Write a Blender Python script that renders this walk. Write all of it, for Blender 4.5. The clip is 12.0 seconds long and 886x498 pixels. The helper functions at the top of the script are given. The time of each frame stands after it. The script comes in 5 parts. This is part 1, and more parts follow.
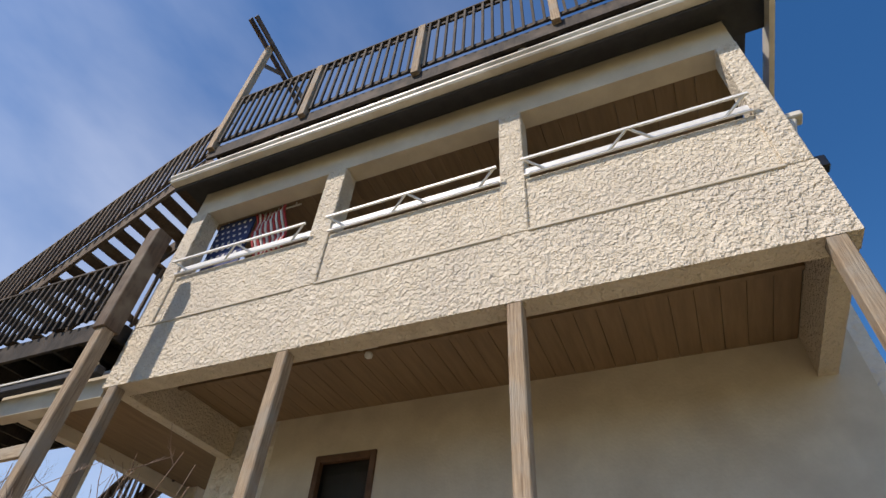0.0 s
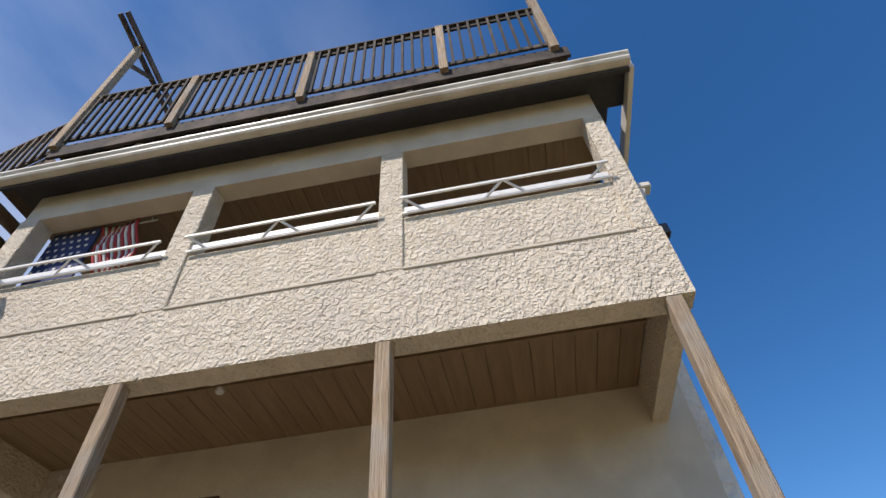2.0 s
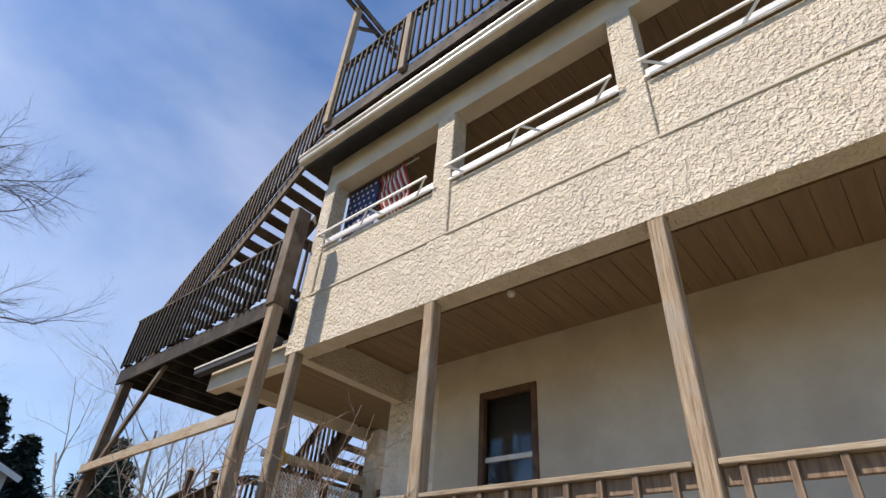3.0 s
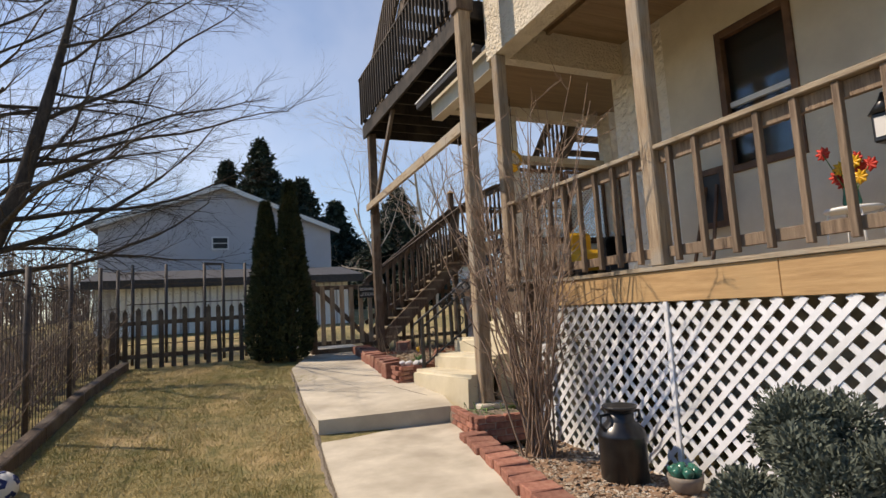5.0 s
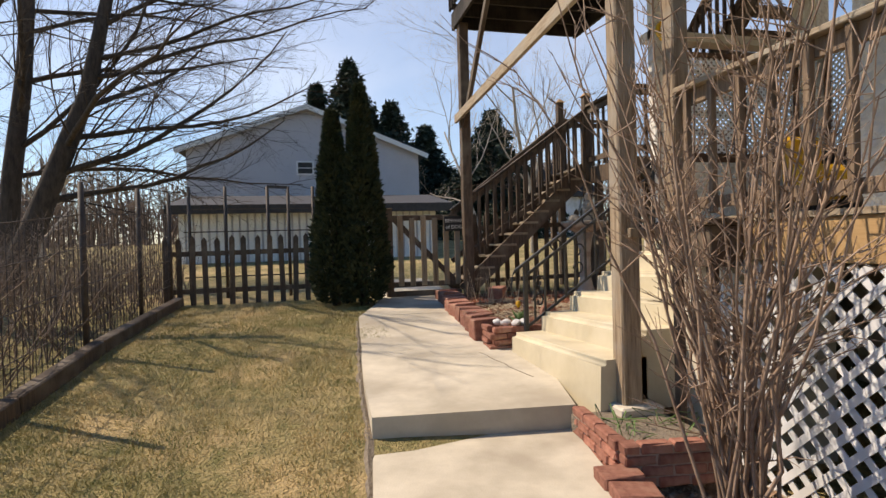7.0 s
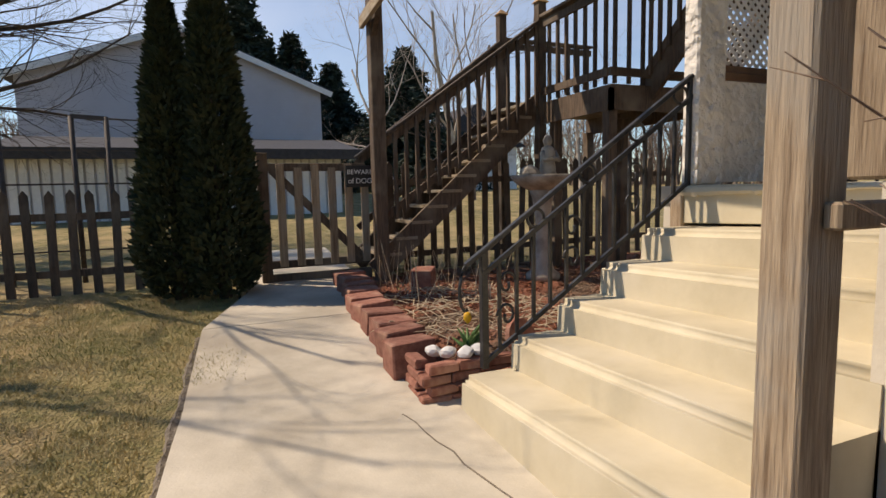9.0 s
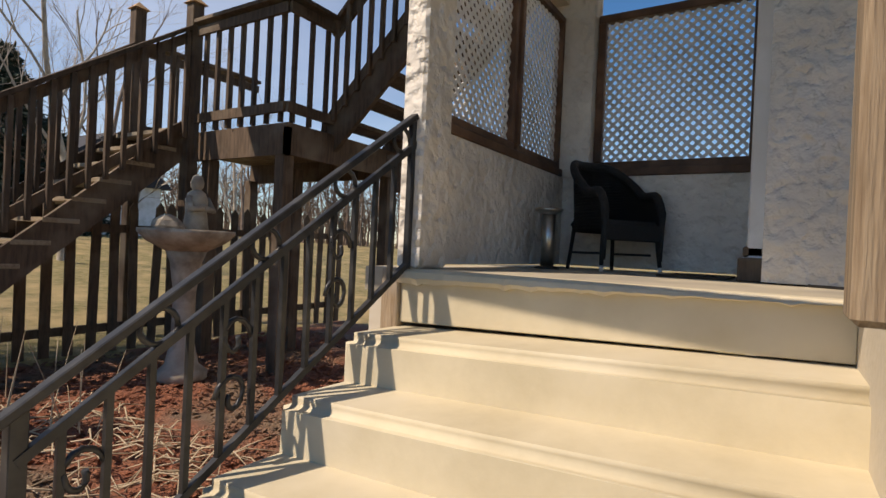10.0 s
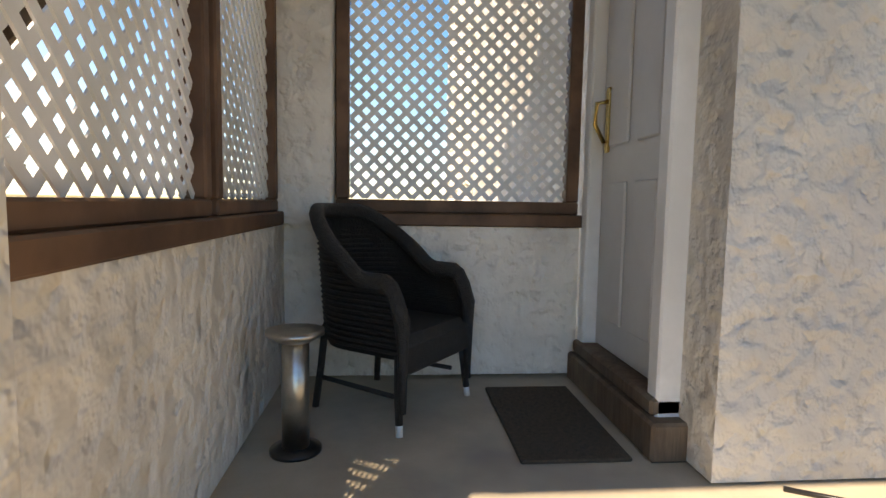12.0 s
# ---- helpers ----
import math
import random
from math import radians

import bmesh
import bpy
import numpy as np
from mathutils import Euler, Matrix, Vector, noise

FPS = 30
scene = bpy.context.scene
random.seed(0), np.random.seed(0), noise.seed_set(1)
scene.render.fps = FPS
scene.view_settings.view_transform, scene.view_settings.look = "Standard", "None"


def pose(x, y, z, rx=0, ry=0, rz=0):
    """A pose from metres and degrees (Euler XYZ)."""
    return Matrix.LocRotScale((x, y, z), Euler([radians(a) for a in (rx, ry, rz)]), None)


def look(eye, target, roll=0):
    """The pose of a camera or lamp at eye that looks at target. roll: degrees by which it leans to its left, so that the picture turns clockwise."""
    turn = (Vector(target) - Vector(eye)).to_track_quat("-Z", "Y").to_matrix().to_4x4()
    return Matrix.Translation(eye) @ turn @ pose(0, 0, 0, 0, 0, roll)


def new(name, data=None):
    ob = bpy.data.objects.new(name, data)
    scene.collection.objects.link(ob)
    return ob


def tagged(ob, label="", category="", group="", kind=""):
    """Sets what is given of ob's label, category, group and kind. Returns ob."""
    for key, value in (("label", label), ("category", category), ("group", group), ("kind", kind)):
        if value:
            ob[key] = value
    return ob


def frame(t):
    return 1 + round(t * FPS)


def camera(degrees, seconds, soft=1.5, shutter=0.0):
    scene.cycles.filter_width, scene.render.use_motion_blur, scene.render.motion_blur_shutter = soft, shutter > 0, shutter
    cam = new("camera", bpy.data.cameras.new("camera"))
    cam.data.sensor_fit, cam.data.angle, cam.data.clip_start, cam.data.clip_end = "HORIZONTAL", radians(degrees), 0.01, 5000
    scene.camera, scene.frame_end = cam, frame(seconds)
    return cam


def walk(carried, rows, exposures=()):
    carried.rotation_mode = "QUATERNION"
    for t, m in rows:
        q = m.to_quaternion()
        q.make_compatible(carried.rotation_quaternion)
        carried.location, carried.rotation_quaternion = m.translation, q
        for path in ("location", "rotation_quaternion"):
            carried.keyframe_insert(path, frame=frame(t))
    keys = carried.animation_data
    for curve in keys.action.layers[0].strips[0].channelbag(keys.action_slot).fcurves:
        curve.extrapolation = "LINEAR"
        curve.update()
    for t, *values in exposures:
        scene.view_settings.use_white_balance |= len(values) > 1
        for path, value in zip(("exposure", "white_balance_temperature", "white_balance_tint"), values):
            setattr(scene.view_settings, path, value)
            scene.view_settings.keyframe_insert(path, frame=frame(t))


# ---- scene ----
cam = camera(78.2, 12.0)
PATH = [
    (0, (-0.139, -0.031, 1.448), (1.169, 0.606, 2.821), 4.3),
    (0.5, (-0.131, -0.022, 1.466), (1.137, 0.373, 2.962), 2.7),
    (1, (-0.112, 0.002, 1.514), (1.183, 0.16, 3.03), -2.4),
    (1.5, (-0.089, 0.031, 1.572), (1.237, 0.014, 3.069), -6.7),
    (2, (-0.116, -0.003, 1.505), (1.238, 0.163, 2.968), -4.6),
    (2.5, (-0.136, -0.032, 1.45), (1.152, 0.598, 2.845), 1.7),
    (3, (-0.136, -0.03, 1.527), (1.064, 1.075, 2.685), 4.5),
    (3.2, (-0.098, 0.038, 1.524), (1.076, 1.267, 2.578), 5.2),
    (4.8, (0.141, 0.146, 1.372), (1.002, 1.925, 1.677), -2.1),
    (5, (0.185, 0.116, 1.295), (0.978, 1.94, 1.508), -3.3),
    (5.5, (0.362, 0.391, 1.175), (1.029, 2.276, 1.224), -0.9),
    (6, (0.622, 0.909, 1.138), (1.242, 2.81, 1.147), 0.2),
    (6.5, (0.811, 1.545, 1.285), (1.359, 3.468, 1.258), -0.4),
    (7, (0.857, 2.251, 1.413), (1.328, 4.194, 1.386), -1.6),
    (7.2, (0.942, 2.574, 1.372), (1.416, 4.515, 1.28), -2.3),
    (8.8, (1.52, 4.555, 1.518), (2.072, 6.466, 1.311), -1.4),
    (9, (1.603, 4.828, 1.527), (2.372, 6.661, 1.313), -1.3),
    (9.5, (2.022, 5.494, 1.557), (3.363, 6.974, 1.451), 1.1),
    (10, (2.481, 6.103, 1.625), (4.176, 7.165, 1.623), 2.7),
    (10.5, (2.925, 6.596, 1.701), (4.806, 7.27, 1.633), 1.7),
    (11, (3.433, 6.828, 1.827), (5.401, 7.144, 1.654), 1.5),
    (11.5, (3.826, 7.071, 2.122), (5.814, 7.138, 1.916), 1.3),
    (12, (4.215, 7.151, 2.354), (6.199, 6.972, 2.181), 1.0),
]
walk(cam, [(t, look(eye, target, roll)) for t, eye, target, roll in PATH],
     exposures=((0, 0.35, 6900, 15), (1.5, 0.28, 6600, 15), (2, 0.33, 6600, 15), (3, 0.5, 6900, 15), (5, 0.4, 7700, 15), (7, 0.55, 7900, 15), (9, 0.32, 7900, 16), (10, 0.33, 7800, 16), (10.5, 0.42, 7400, 16), (11, 0.6, 7300, 16), (11.5, 1.15, 8200, 16), (12, 1.5, 8800, 16)))

# ---- world, sun ----
SUN = Vector((-1.0, 0.626, 1.385)).normalized()
world = bpy.data.worlds.new("sky")
scene.world = world
world.use_nodes = True
wn = world.node_tree
sky = wn.nodes.new("ShaderNodeTexSky")
sky.sky_type, sky.sun_disc = "NISHITA", False
sky.sun_elevation = math.asin(SUN.z)
sky.sun_rotation = math.atan2(SUN.x, SUN.y)
sky.air_density, sky.dust_density, sky.ozone_density = 1.0, 0.25, 6.0
# thin high cloud over part of the sky
tc = wn.nodes.new("ShaderNodeTexCoord")
mp = wn.nodes.new("ShaderNodeMapping")
mp.inputs["Scale"].default_value = (1.0, 1.3, 2.0)
cn = wn.nodes.new("ShaderNodeTexNoise")
cn.inputs["Scale"].default_value, cn.inputs["Detail"].default_value, cn.inputs["Distortion"].default_value = 1.3, 6.0, 0.3
cr = wn.nodes.new("ShaderNodeValToRGB")
cr.color_ramp.elements[0].position, cr.color_ramp.elements[1].position = 0.36, 0.72
cr.color_ramp.elements[0].color, cr.color_ramp.elements[1].color = (0, 0, 0, 1), (0.36, 0.36, 0.36, 1)
cm = wn.nodes.new("ShaderNodeMixRGB")
cm.inputs["Color2"].default_value = (8.5, 9.0, 9.8, 1)
wn.links.new(tc.outputs["Generated"], mp.inputs["Vector"])
wn.links.new(mp.outputs["Vector"], cn.inputs["Vector"])
wn.links.new(cn.outputs["Fac"], cr.inputs["Fac"])
# the cloud lies in the northern half of the sky and thickens towards the horizon there
sx = wn.nodes.new("ShaderNodeSeparateXYZ")
wn.links.new(tc.outputs["Generated"], sx.inputs["Vector"])
north = wn.nodes.new("ShaderNodeMapRange")
north.inputs["From Min"].default_value, north.inputs["From Max"].default_value = -0.1, 0.75
wn.links.new(sx.outputs["Y"], north.inputs["Value"])
veil = wn.nodes.new("ShaderNodeMath")
veil.operation = "MULTIPLY"
wn.links.new(cr.outputs["Color"], veil.inputs[0])
wn.links.new(north.outputs["Result"], veil.inputs[1])
wn.links.new(veil.outputs["Value"], cm.inputs["Fac"])
hs_ = wn.nodes.new("ShaderNodeHueSaturation")
hs_.inputs["Saturation"].default_value = 1.22
wn.links.new(sky.outputs["Color"], hs_.inputs["Color"])
wn.links.new(hs_.outputs["Color"], cm.inputs["Color1"])
wn.links.new(cm.outputs["Color"], wn.nodes["Background"].inputs["Color"])
wn.nodes["Background"].inputs["Strength"].default_value = 0.115
sun = new("sun", bpy.data.lights.new("sun", "SUN"))
sun.data.energy, sun.data.angle, sun.data.color = 3.6, radians(0.53), (1.0, 0.94, 0.85)
sun.matrix_world = look(SUN * 40, (0, 0, 0))


# ---- materials ----
def material(name, a, b, scale=6.0, rough=0.8, bump=0.3, bscale=60.0, dist=0.01, stretch=(1, 1, 1), metal=0.0, c=None, cscale=1.2, cell=False, rnd=0.0):
    m = bpy.data.materials.new(name)
    m.use_nodes = True
    t = m.node_tree
    n, link = t.nodes, t.links.new
    p = n["Principled BSDF"]
    p.inputs["Roughness"].default_value, p.inputs["Metallic"].default_value = rough, metal
    co = n.new("ShaderNodeTexCoord")
    mp = n.new("ShaderNodeMapping")
    mp.inputs["Scale"].default_value = stretch
    link(co.outputs["Object"], mp.inputs["Vector"])
    nz = n.new("ShaderNodeTexNoise")
    nz.inputs["Scale"].default_value, nz.inputs["Detail"].default_value, nz.inputs["Roughness"].default_value = scale, 8.0, 0.65
    link(mp.outputs["Vector"], nz.inputs["Vector"])
    rp = n.new("ShaderNodeValToRGB")
    rp.color_ramp.elements[0].position, rp.color_ramp.elements[1].position = 0.32, 0.7
    rp.color_ramp.elements[0].color, rp.color_ramp.elements[1].color = (*a, 1), (*b, 1)
    link(nz.outputs["Fac"], rp.inputs["Fac"])
    out = rp.outputs["Color"]
    if c:
        n2 = n.new("ShaderNodeTexNoise")
        n2.inputs["Scale"].default_value, n2.inputs["Detail"].default_value = cscale, 4.0
        link(co.outputs["Object"], n2.inputs["Vector"])
        r2 = n.new("ShaderNodeValToRGB")
        r2.color_ramp.elements[0].position, r2.color_ramp.elements[1].position = 0.48, 0.66
        link(n2.outputs["Fac"], r2.inputs["Fac"])
        mx = n.new("ShaderNodeMixRGB")
        mx.inputs["Color2"].default_value = (*c, 1)
        link(r2.outputs["Color"], mx.inputs["Fac"])
        link(out, mx.inputs["Color1"])
        out = mx.outputs["Color"]
    if rnd:
        oi = n.new("ShaderNodeObjectInfo")
        hs = n.new("ShaderNodeHueSaturation")
        mr = n.new("ShaderNodeMapRange")
        mr.inputs["To Min"].default_value, mr.inputs["To Max"].default_value = 1 - rnd, 1 + rnd
        link(oi.outputs["Random"], mr.inputs["Value"])
        link(mr.outputs["Result"], hs.inputs["Value"])
        link(out, hs.inputs["Color"])
        out = hs.outputs["Color"]
    link(out, p.inputs["Base Color"])
    if bump:
        if cell:
            bt = n.new("ShaderNodeTexVoronoi")
            bt.feature = "SMOOTH_F1"
            bt.inputs["Scale"].default_value = bscale
            warp = n.new("ShaderNodeTexNoise")
            warp.inputs["Scale"].default_value = bscale * 0.8
            warp.inputs["Detail"].default_value = 3
            add = n.new("ShaderNodeMixRGB")
            add.blend_type = "LINEAR_LIGHT"
            add.inputs["Fac"].default_value = 0.06
            link(mp.outputs["Vector"], add.inputs["Color1"])
            link(mp.outputs["Vector"], warp.inputs["Vector"])
            link(warp.outputs["Color"], add.inputs["Color2"])
            link(add.outputs["Color"], bt.inputs["Vector"])
            src = bt.outputs["Distance"]
            mul = n.new("ShaderNodeMath")
            mul.operation = "ADD"
            link(src, mul.inputs[0])
            link(warp.outputs["Fac"], mul.inputs[1])
            src = mul.outputs["Value"]
        else:
            bt = n.new("ShaderNodeTexNoise")
            bt.inputs["Scale"].default_value, bt.inputs["Detail"].default_value = bscale, 6.0
            link(mp.outputs["Vector"], bt.inputs["Vector"])
            src = bt.outputs["Fac"]
        bp = n.new("ShaderNodeBump")
        bp.inputs["Strength"].default_value, bp.inputs["Distance"].default_value = bump, dist
        link(src, bp.inputs["Height"])
        link(bp.outputs["Normal"], p.inputs["Normal"])
    return m


STUCCO = material("stucco", (0.60, 0.52, 0.40), (0.74, 0.66, 0.53), 5, 0.92, 0.95, 25, 0.036, cell=True, c=(0.60, 0.53, 0.43), cscale=0.7)
# rough stucco, its colour raised to paint in light bounced onto the porch walls
STUCCO_IN = material("stucco_lightened", (0.70, 0.655, 0.585), (0.84, 0.795, 0.72), 4, 0.92, 0.95, 14, 0.036, cell=True, c=(0.54, 0.51, 0.46), cscale=0.8)
STUCCO_FLAT = material("plaster", (0.56, 0.50, 0.40), (0.66, 0.60, 0.49), 2.5, 0.9, 0.35, 30, 0.01, c=(0.52, 0.46, 0.37))
SOFFIT = material("soffit_board", (0.19, 0.125, 0.07), (0.27, 0.185, 0.105), 4, 0.7, 0.2, 40, 0.005, stretch=(0.3, 3, 1))
WHITE = material("white_paint", (0.70, 0.70, 0.68), (0.82, 0.82, 0.80), 8, 0.45, 0.15, 60, 0.003, c=(0.66, 0.65, 0.62))
VINYL = material("white_vinyl", (0.74, 0.75, 0.76), (0.85, 0.85, 0.86), 5, 0.4, 0.0, c=(0.62, 0.62, 0.60), cscale=2.0)
GUTTER = material("gutter_metal", (0.66, 0.62, 0.54), (0.78, 0.75, 0.68), 6, 0.4, 0.05, 60, 0.003, c=(0.50, 0.45, 0.37))
FASCIA = material("dark_fascia", (0.018, 0.018, 0.022), (0.035, 0.034, 0.036), 6, 0.6, 0.1)
WOOD = material("grey_wood", (0.17, 0.11, 0.064), (0.48, 0.37, 0.25), 6, 0.85, 0.7, 12, 0.016, stretch=(7, 7, 0.4), c=(0.32, 0.27, 0.21), cscale=3, rnd=0.15)
WOOD_H = material("grey_wood_level", (0.22, 0.16, 0.10), (0.46, 0.37, 0.26), 7, 0.85, 0.5, 14, 0.01, stretch=(6, 0.5, 6), c=(0.35, 0.30, 0.23), cscale=3, rnd=0.1)
BALUSTER = material("brown_grey_wood", (0.11, 0.072, 0.046), (0.29, 0.205, 0.135), 7, 0.85, 0.5, 14, 0.01, stretch=(6, 6, 0.5), c=(0.20, 0.145, 0.10), cscale=3, rnd=0.3)
NEWWOOD = material("tan_timber", (0.36, 0.21, 0.09), (0.56, 0.36, 0.17), 5, 0.75, 0.3, 12, 0.006, stretch=(5, 0.4, 5), c=(0.44, 0.28, 0.13), cscale=2)
# near-black copy of the dark wood: shade under the decks put into its colour
ROOFWOOD = material("shade_dark_wood", (0.016, 0.013, 0.011), (0.055, 0.042, 0.032), 6, 0.85, 0.4, 16, 0.008, stretch=(5, 5, 0.6), c=(0.085, 0.065, 0.05), cscale=2.5, rnd=0.5)
DARKWOOD = material("dark_stained_wood", (0.050, 0.033, 0.022), (0.135, 0.090, 0.058), 6, 0.8, 0.4, 16, 0.008, stretch=(5, 5, 0.6), c=(0.16, 0.125, 0.09), cscale=2.5, rnd=0.25)
BROWN = material("brown_trim", (0.060, 0.028, 0.014), (0.13, 0.066, 0.034), 6, 0.6, 0.3, 20, 0.005, c=(0.17, 0.09, 0.05), cscale=4)
CONCRETE = material("concrete", (0.42, 0.37, 0.285), (0.63, 0.565, 0.45), 1.9, 0.9, 0.4, 70, 0.005, c=(0.37, 0.32, 0.245), cscale=1.3)
STEP = material("cream_painted_concrete", (0.51, 0.44, 0.30), (0.62, 0.545, 0.39), 3, 0.75, 0.2, 25, 0.006, c=(0.62, 0.55, 0.41), cscale=1.6)
PORCHFLOOR = material("porch_floor_paint", (0.38, 0.335, 0.255), (0.52, 0.46, 0.35), 3, 0.75, 0.3, 18, 0.006, c=(0.32, 0.29, 0.24), cscale=1.4)
BRICK = material("red_brick", (0.22, 0.08, 0.052), (0.38, 0.17, 0.115), 18, 0.9, 0.6, 50, 0.008, c=(0.40, 0.22, 0.15), cscale=5, rnd=0.25)
MORTAR = material("mortar", (0.30, 0.22, 0.17), (0.42, 0.33, 0.27), 20, 0.95, 0.3)
LAWN = material("spring_lawn", (0.14, 0.138, 0.042), (0.47, 0.355, 0.16), 7, 0.95, 1.0, 45, 0.06, c=(0.50, 0.36, 0.17), cscale=1.0)
BLADE = material("grass_blade", (0.18, 0.195, 0.05), (0.54, 0.42, 0.19), 4, 0.8, 0, c=(0.60, 0.45, 0.22), cscale=0.9)
GRAVEL = material("bed_soil", (0.13, 0.10, 0.07), (0.30, 0.25, 0.19), 30, 0.95, 1.0, 60, 0.02)
LITTER = material("dry_leaf", (0.15, 0.085, 0.05), (0.36, 0.235, 0.145), 14, 0.9, 0)
STONE = material("bed_gravel", (0.26, 0.20, 0.14), (0.60, 0.53, 0.43), 9, 0.9, 0.2, c=(0.22, 0.14, 0.09), cscale=6)
MULCH = material("red_mulch", (0.14, 0.052, 0.028), (0.42, 0.155, 0.085), 40, 0.95, 1.0, 60, 0.03, c=(0.20, 0.13, 0.085), cscale=1.2)
STRAW = material("dead_stalk", (0.36, 0.27, 0.17), (0.58, 0.47, 0.33), 9, 0.9, 0)
IRON = material("black_iron", (0.012, 0.013, 0.014), (0.030, 0.030, 0.032), 20, 0.42, 0.2, 60, 0.002, c=(0.05, 0.048, 0.045), cscale=8)
FENCEMETAL = material("rusty_post", (0.045, 0.034, 0.028), (0.10, 0.075, 0.06), 12, 0.7, 0.2)
BARK = material("dark_bark", (0.035, 0.026, 0.020), (0.10, 0.077, 0.06), 12, 0.95, 0.6, 20, 0.02, stretch=(1, 1, 0.3))
TWIG = material("red_brown_twig", (0.16, 0.10, 0.068), (0.40, 0.285, 0.205), 6, 0.8, 0, rnd=0.2)
PALEBARK = material("pale_bark", (0.30, 0.25, 0.20), (0.55, 0.49, 0.41), 6, 0.9, 0.3)
FARTWIG = material("distant_twigs", (0.14, 0.10, 0.075), (0.26, 0.195, 0.15), 4, 0.9, 0)
NEEDLE = material("spruce_needles", (0.012, 0.026, 0.018), (0.038, 0.060, 0.036), 6, 0.85, 0)
CEDAR = material("cedar_foliage", (0.012, 0.022, 0.008), (0.040, 0.056, 0.020), 9, 0.85, 0, c=(0.055, 0.06, 0.022), cscale=5)
JUNIPER = material("juniper_foliage", (0.06, 0.075, 0.055), (0.16, 0.18, 0.135), 14, 0.85, 0)
LEAF = material("fresh_leaf", (0.06, 0.13, 0.03), (0.16, 0.26, 0.07), 10, 0.6, 0)
SIDING = material("grey_siding", (0.47, 0.46, 0.48), (0.52, 0.51, 0.53), 1.5, 0.6, 0.05, 30, 0.002)
NROOF = material("dark_roofing", (0.035, 0.037, 0.045), (0.06, 0.062, 0.07), 8, 0.9, 0.2)
WICKER = material("black_wicker", (0.010, 0.010, 0.010), (0.030, 0.028, 0.027), 40, 0.55, 1.0, 120, 0.01)
STEEL = material("brushed_steel", (0.42, 0.40, 0.36), (0.58, 0.55, 0.50), 20, 0.32, 0.05, metal=1.0)
BRASS = material("brass", (0.62, 0.43, 0.14), (0.75, 0.55, 0.22), 12, 0.25, 0, metal=1.0)
DOORPAINT = material("grey_white_door", (0.50, 0.49, 0.47), (0.58, 0.57, 0.55), 3, 0.45, 0.05)
MAT = material("brown_doormat", (0.045, 0.034, 0.024), (0.105, 0.08, 0.055), 60, 1.0, 1.0, 200, 0.01)
DARKPAINT = material("dark_room_and_backing", (0.02, 0.02, 0.02), (0.035, 0.034, 0.032), 3, 0.5, 0)
STATUE = material("cast_stone", (0.34, 0.29, 0.23), (0.50, 0.44, 0.36), 7, 0.9, 0.4, 60, 0.006, c=(0.22, 0.18, 0.14), cscale=5)
YELLOW = material("yellow_plastic", (0.70, 0.36, 0.015), (0.80, 0.46, 0.03), 5, 0.4, 0)
RED = material("red_petal", (0.50, 0.025, 0.015), (0.66, 0.07, 0.04), 8, 0.6, 0)
BLUE = material("flag_blue", (0.018, 0.03, 0.10), (0.03, 0.045, 0.14), 5, 0.8, 0)
FLAGRED = material("flag_red", (0.34, 0.03, 0.035), (0.44, 0.05, 0.05), 5, 0.8, 0)
FLAGWHITE = material("flag_white", (0.60, 0.58, 0.55), (0.72, 0.70, 0.66), 5, 0.8, 0)
GREENPOT = material("green_glazed", (0.02, 0.10, 0.07), (0.04, 0.20, 0.14), 6, 0.25, 0)
POT = material("clay_pot", (0.18, 0.15, 0.12), (0.30, 0.25, 0.20), 8, 0.8, 0.2)
BLACK = material("black_plastic", (0.008, 0.008, 0.009), (0.016, 0.016, 0.017), 8, 0.35, 0)
CANBLACK = material("black_enamel", (0.006, 0.006, 0.007), (0.018, 0.018, 0.019), 9, 0.3, 0.1, 40, 0.003, c=(0.03, 0.028, 0.025), cscale=6)


def glass(name, tint=(0.9, 0.92, 0.92)):
    m = bpy.data.materials.new(name)
    m.use_nodes = True
    p = m.node_tree.nodes["Principled BSDF"]
    p.inputs["Base Color"].default_value = (*tint, 1)
    p.inputs["Roughness"].default_value = 0.03
    p.inputs["Transmission Weight"].default_value = 1.0
    p.inputs["IOR"].default_value = 1.45
    return m


GLASS = glass("window_glass")


# ---- mesh helpers ----
def box(bm, x0, x1, y0, y1, z0, z1, bevel=0.0):
    r = bmesh.ops.create_cube(bm, size=1.0)
    bmesh.ops.transform(bm, matrix=Matrix.Translation(((x0 + x1) / 2, (y0 + y1) / 2, (z0 + z1) / 2)) @ Matrix.Diagonal((x1 - x0, y1 - y0, z1 - z0, 1)), verts=r["verts"])
    if bevel:
        es = list({e for v in r["verts"] for e in v.link_edges})
        bmesh.ops.bevel(bm, geom=es, offset=bevel, segments=1, affect="EDGES")
    return bm


def block(*a, bevel=0.0):
    return box(bmesh.new(), *a, bevel=bevel)


def beam(bm, p, q, w, h, bevel=0.0):
    """A bar of section w (level) by h from p to q."""
    p, q = Vector(p), Vector(q)
    d = q - p
    rot = d.to_track_quat("Y", "Z").to_matrix().to_4x4()
    r = bmesh.ops.create_cube(bm, size=1.0)
    bmesh.ops.transform(bm, matrix=Matrix.Translation((p + q) / 2) @ rot @ Matrix.Diagonal((w, d.length, h, 1)), verts=r["verts"])
    if bevel:
        es = list({e for v in r["verts"] for e in v.link_edges})
        bmesh.ops.bevel(bm, geom=es, offset=bevel, segments=1, affect="EDGES")
    return bm


def bar(*a, bevel=0.0):
    return beam(bmesh.new(), *a, bevel=bevel)


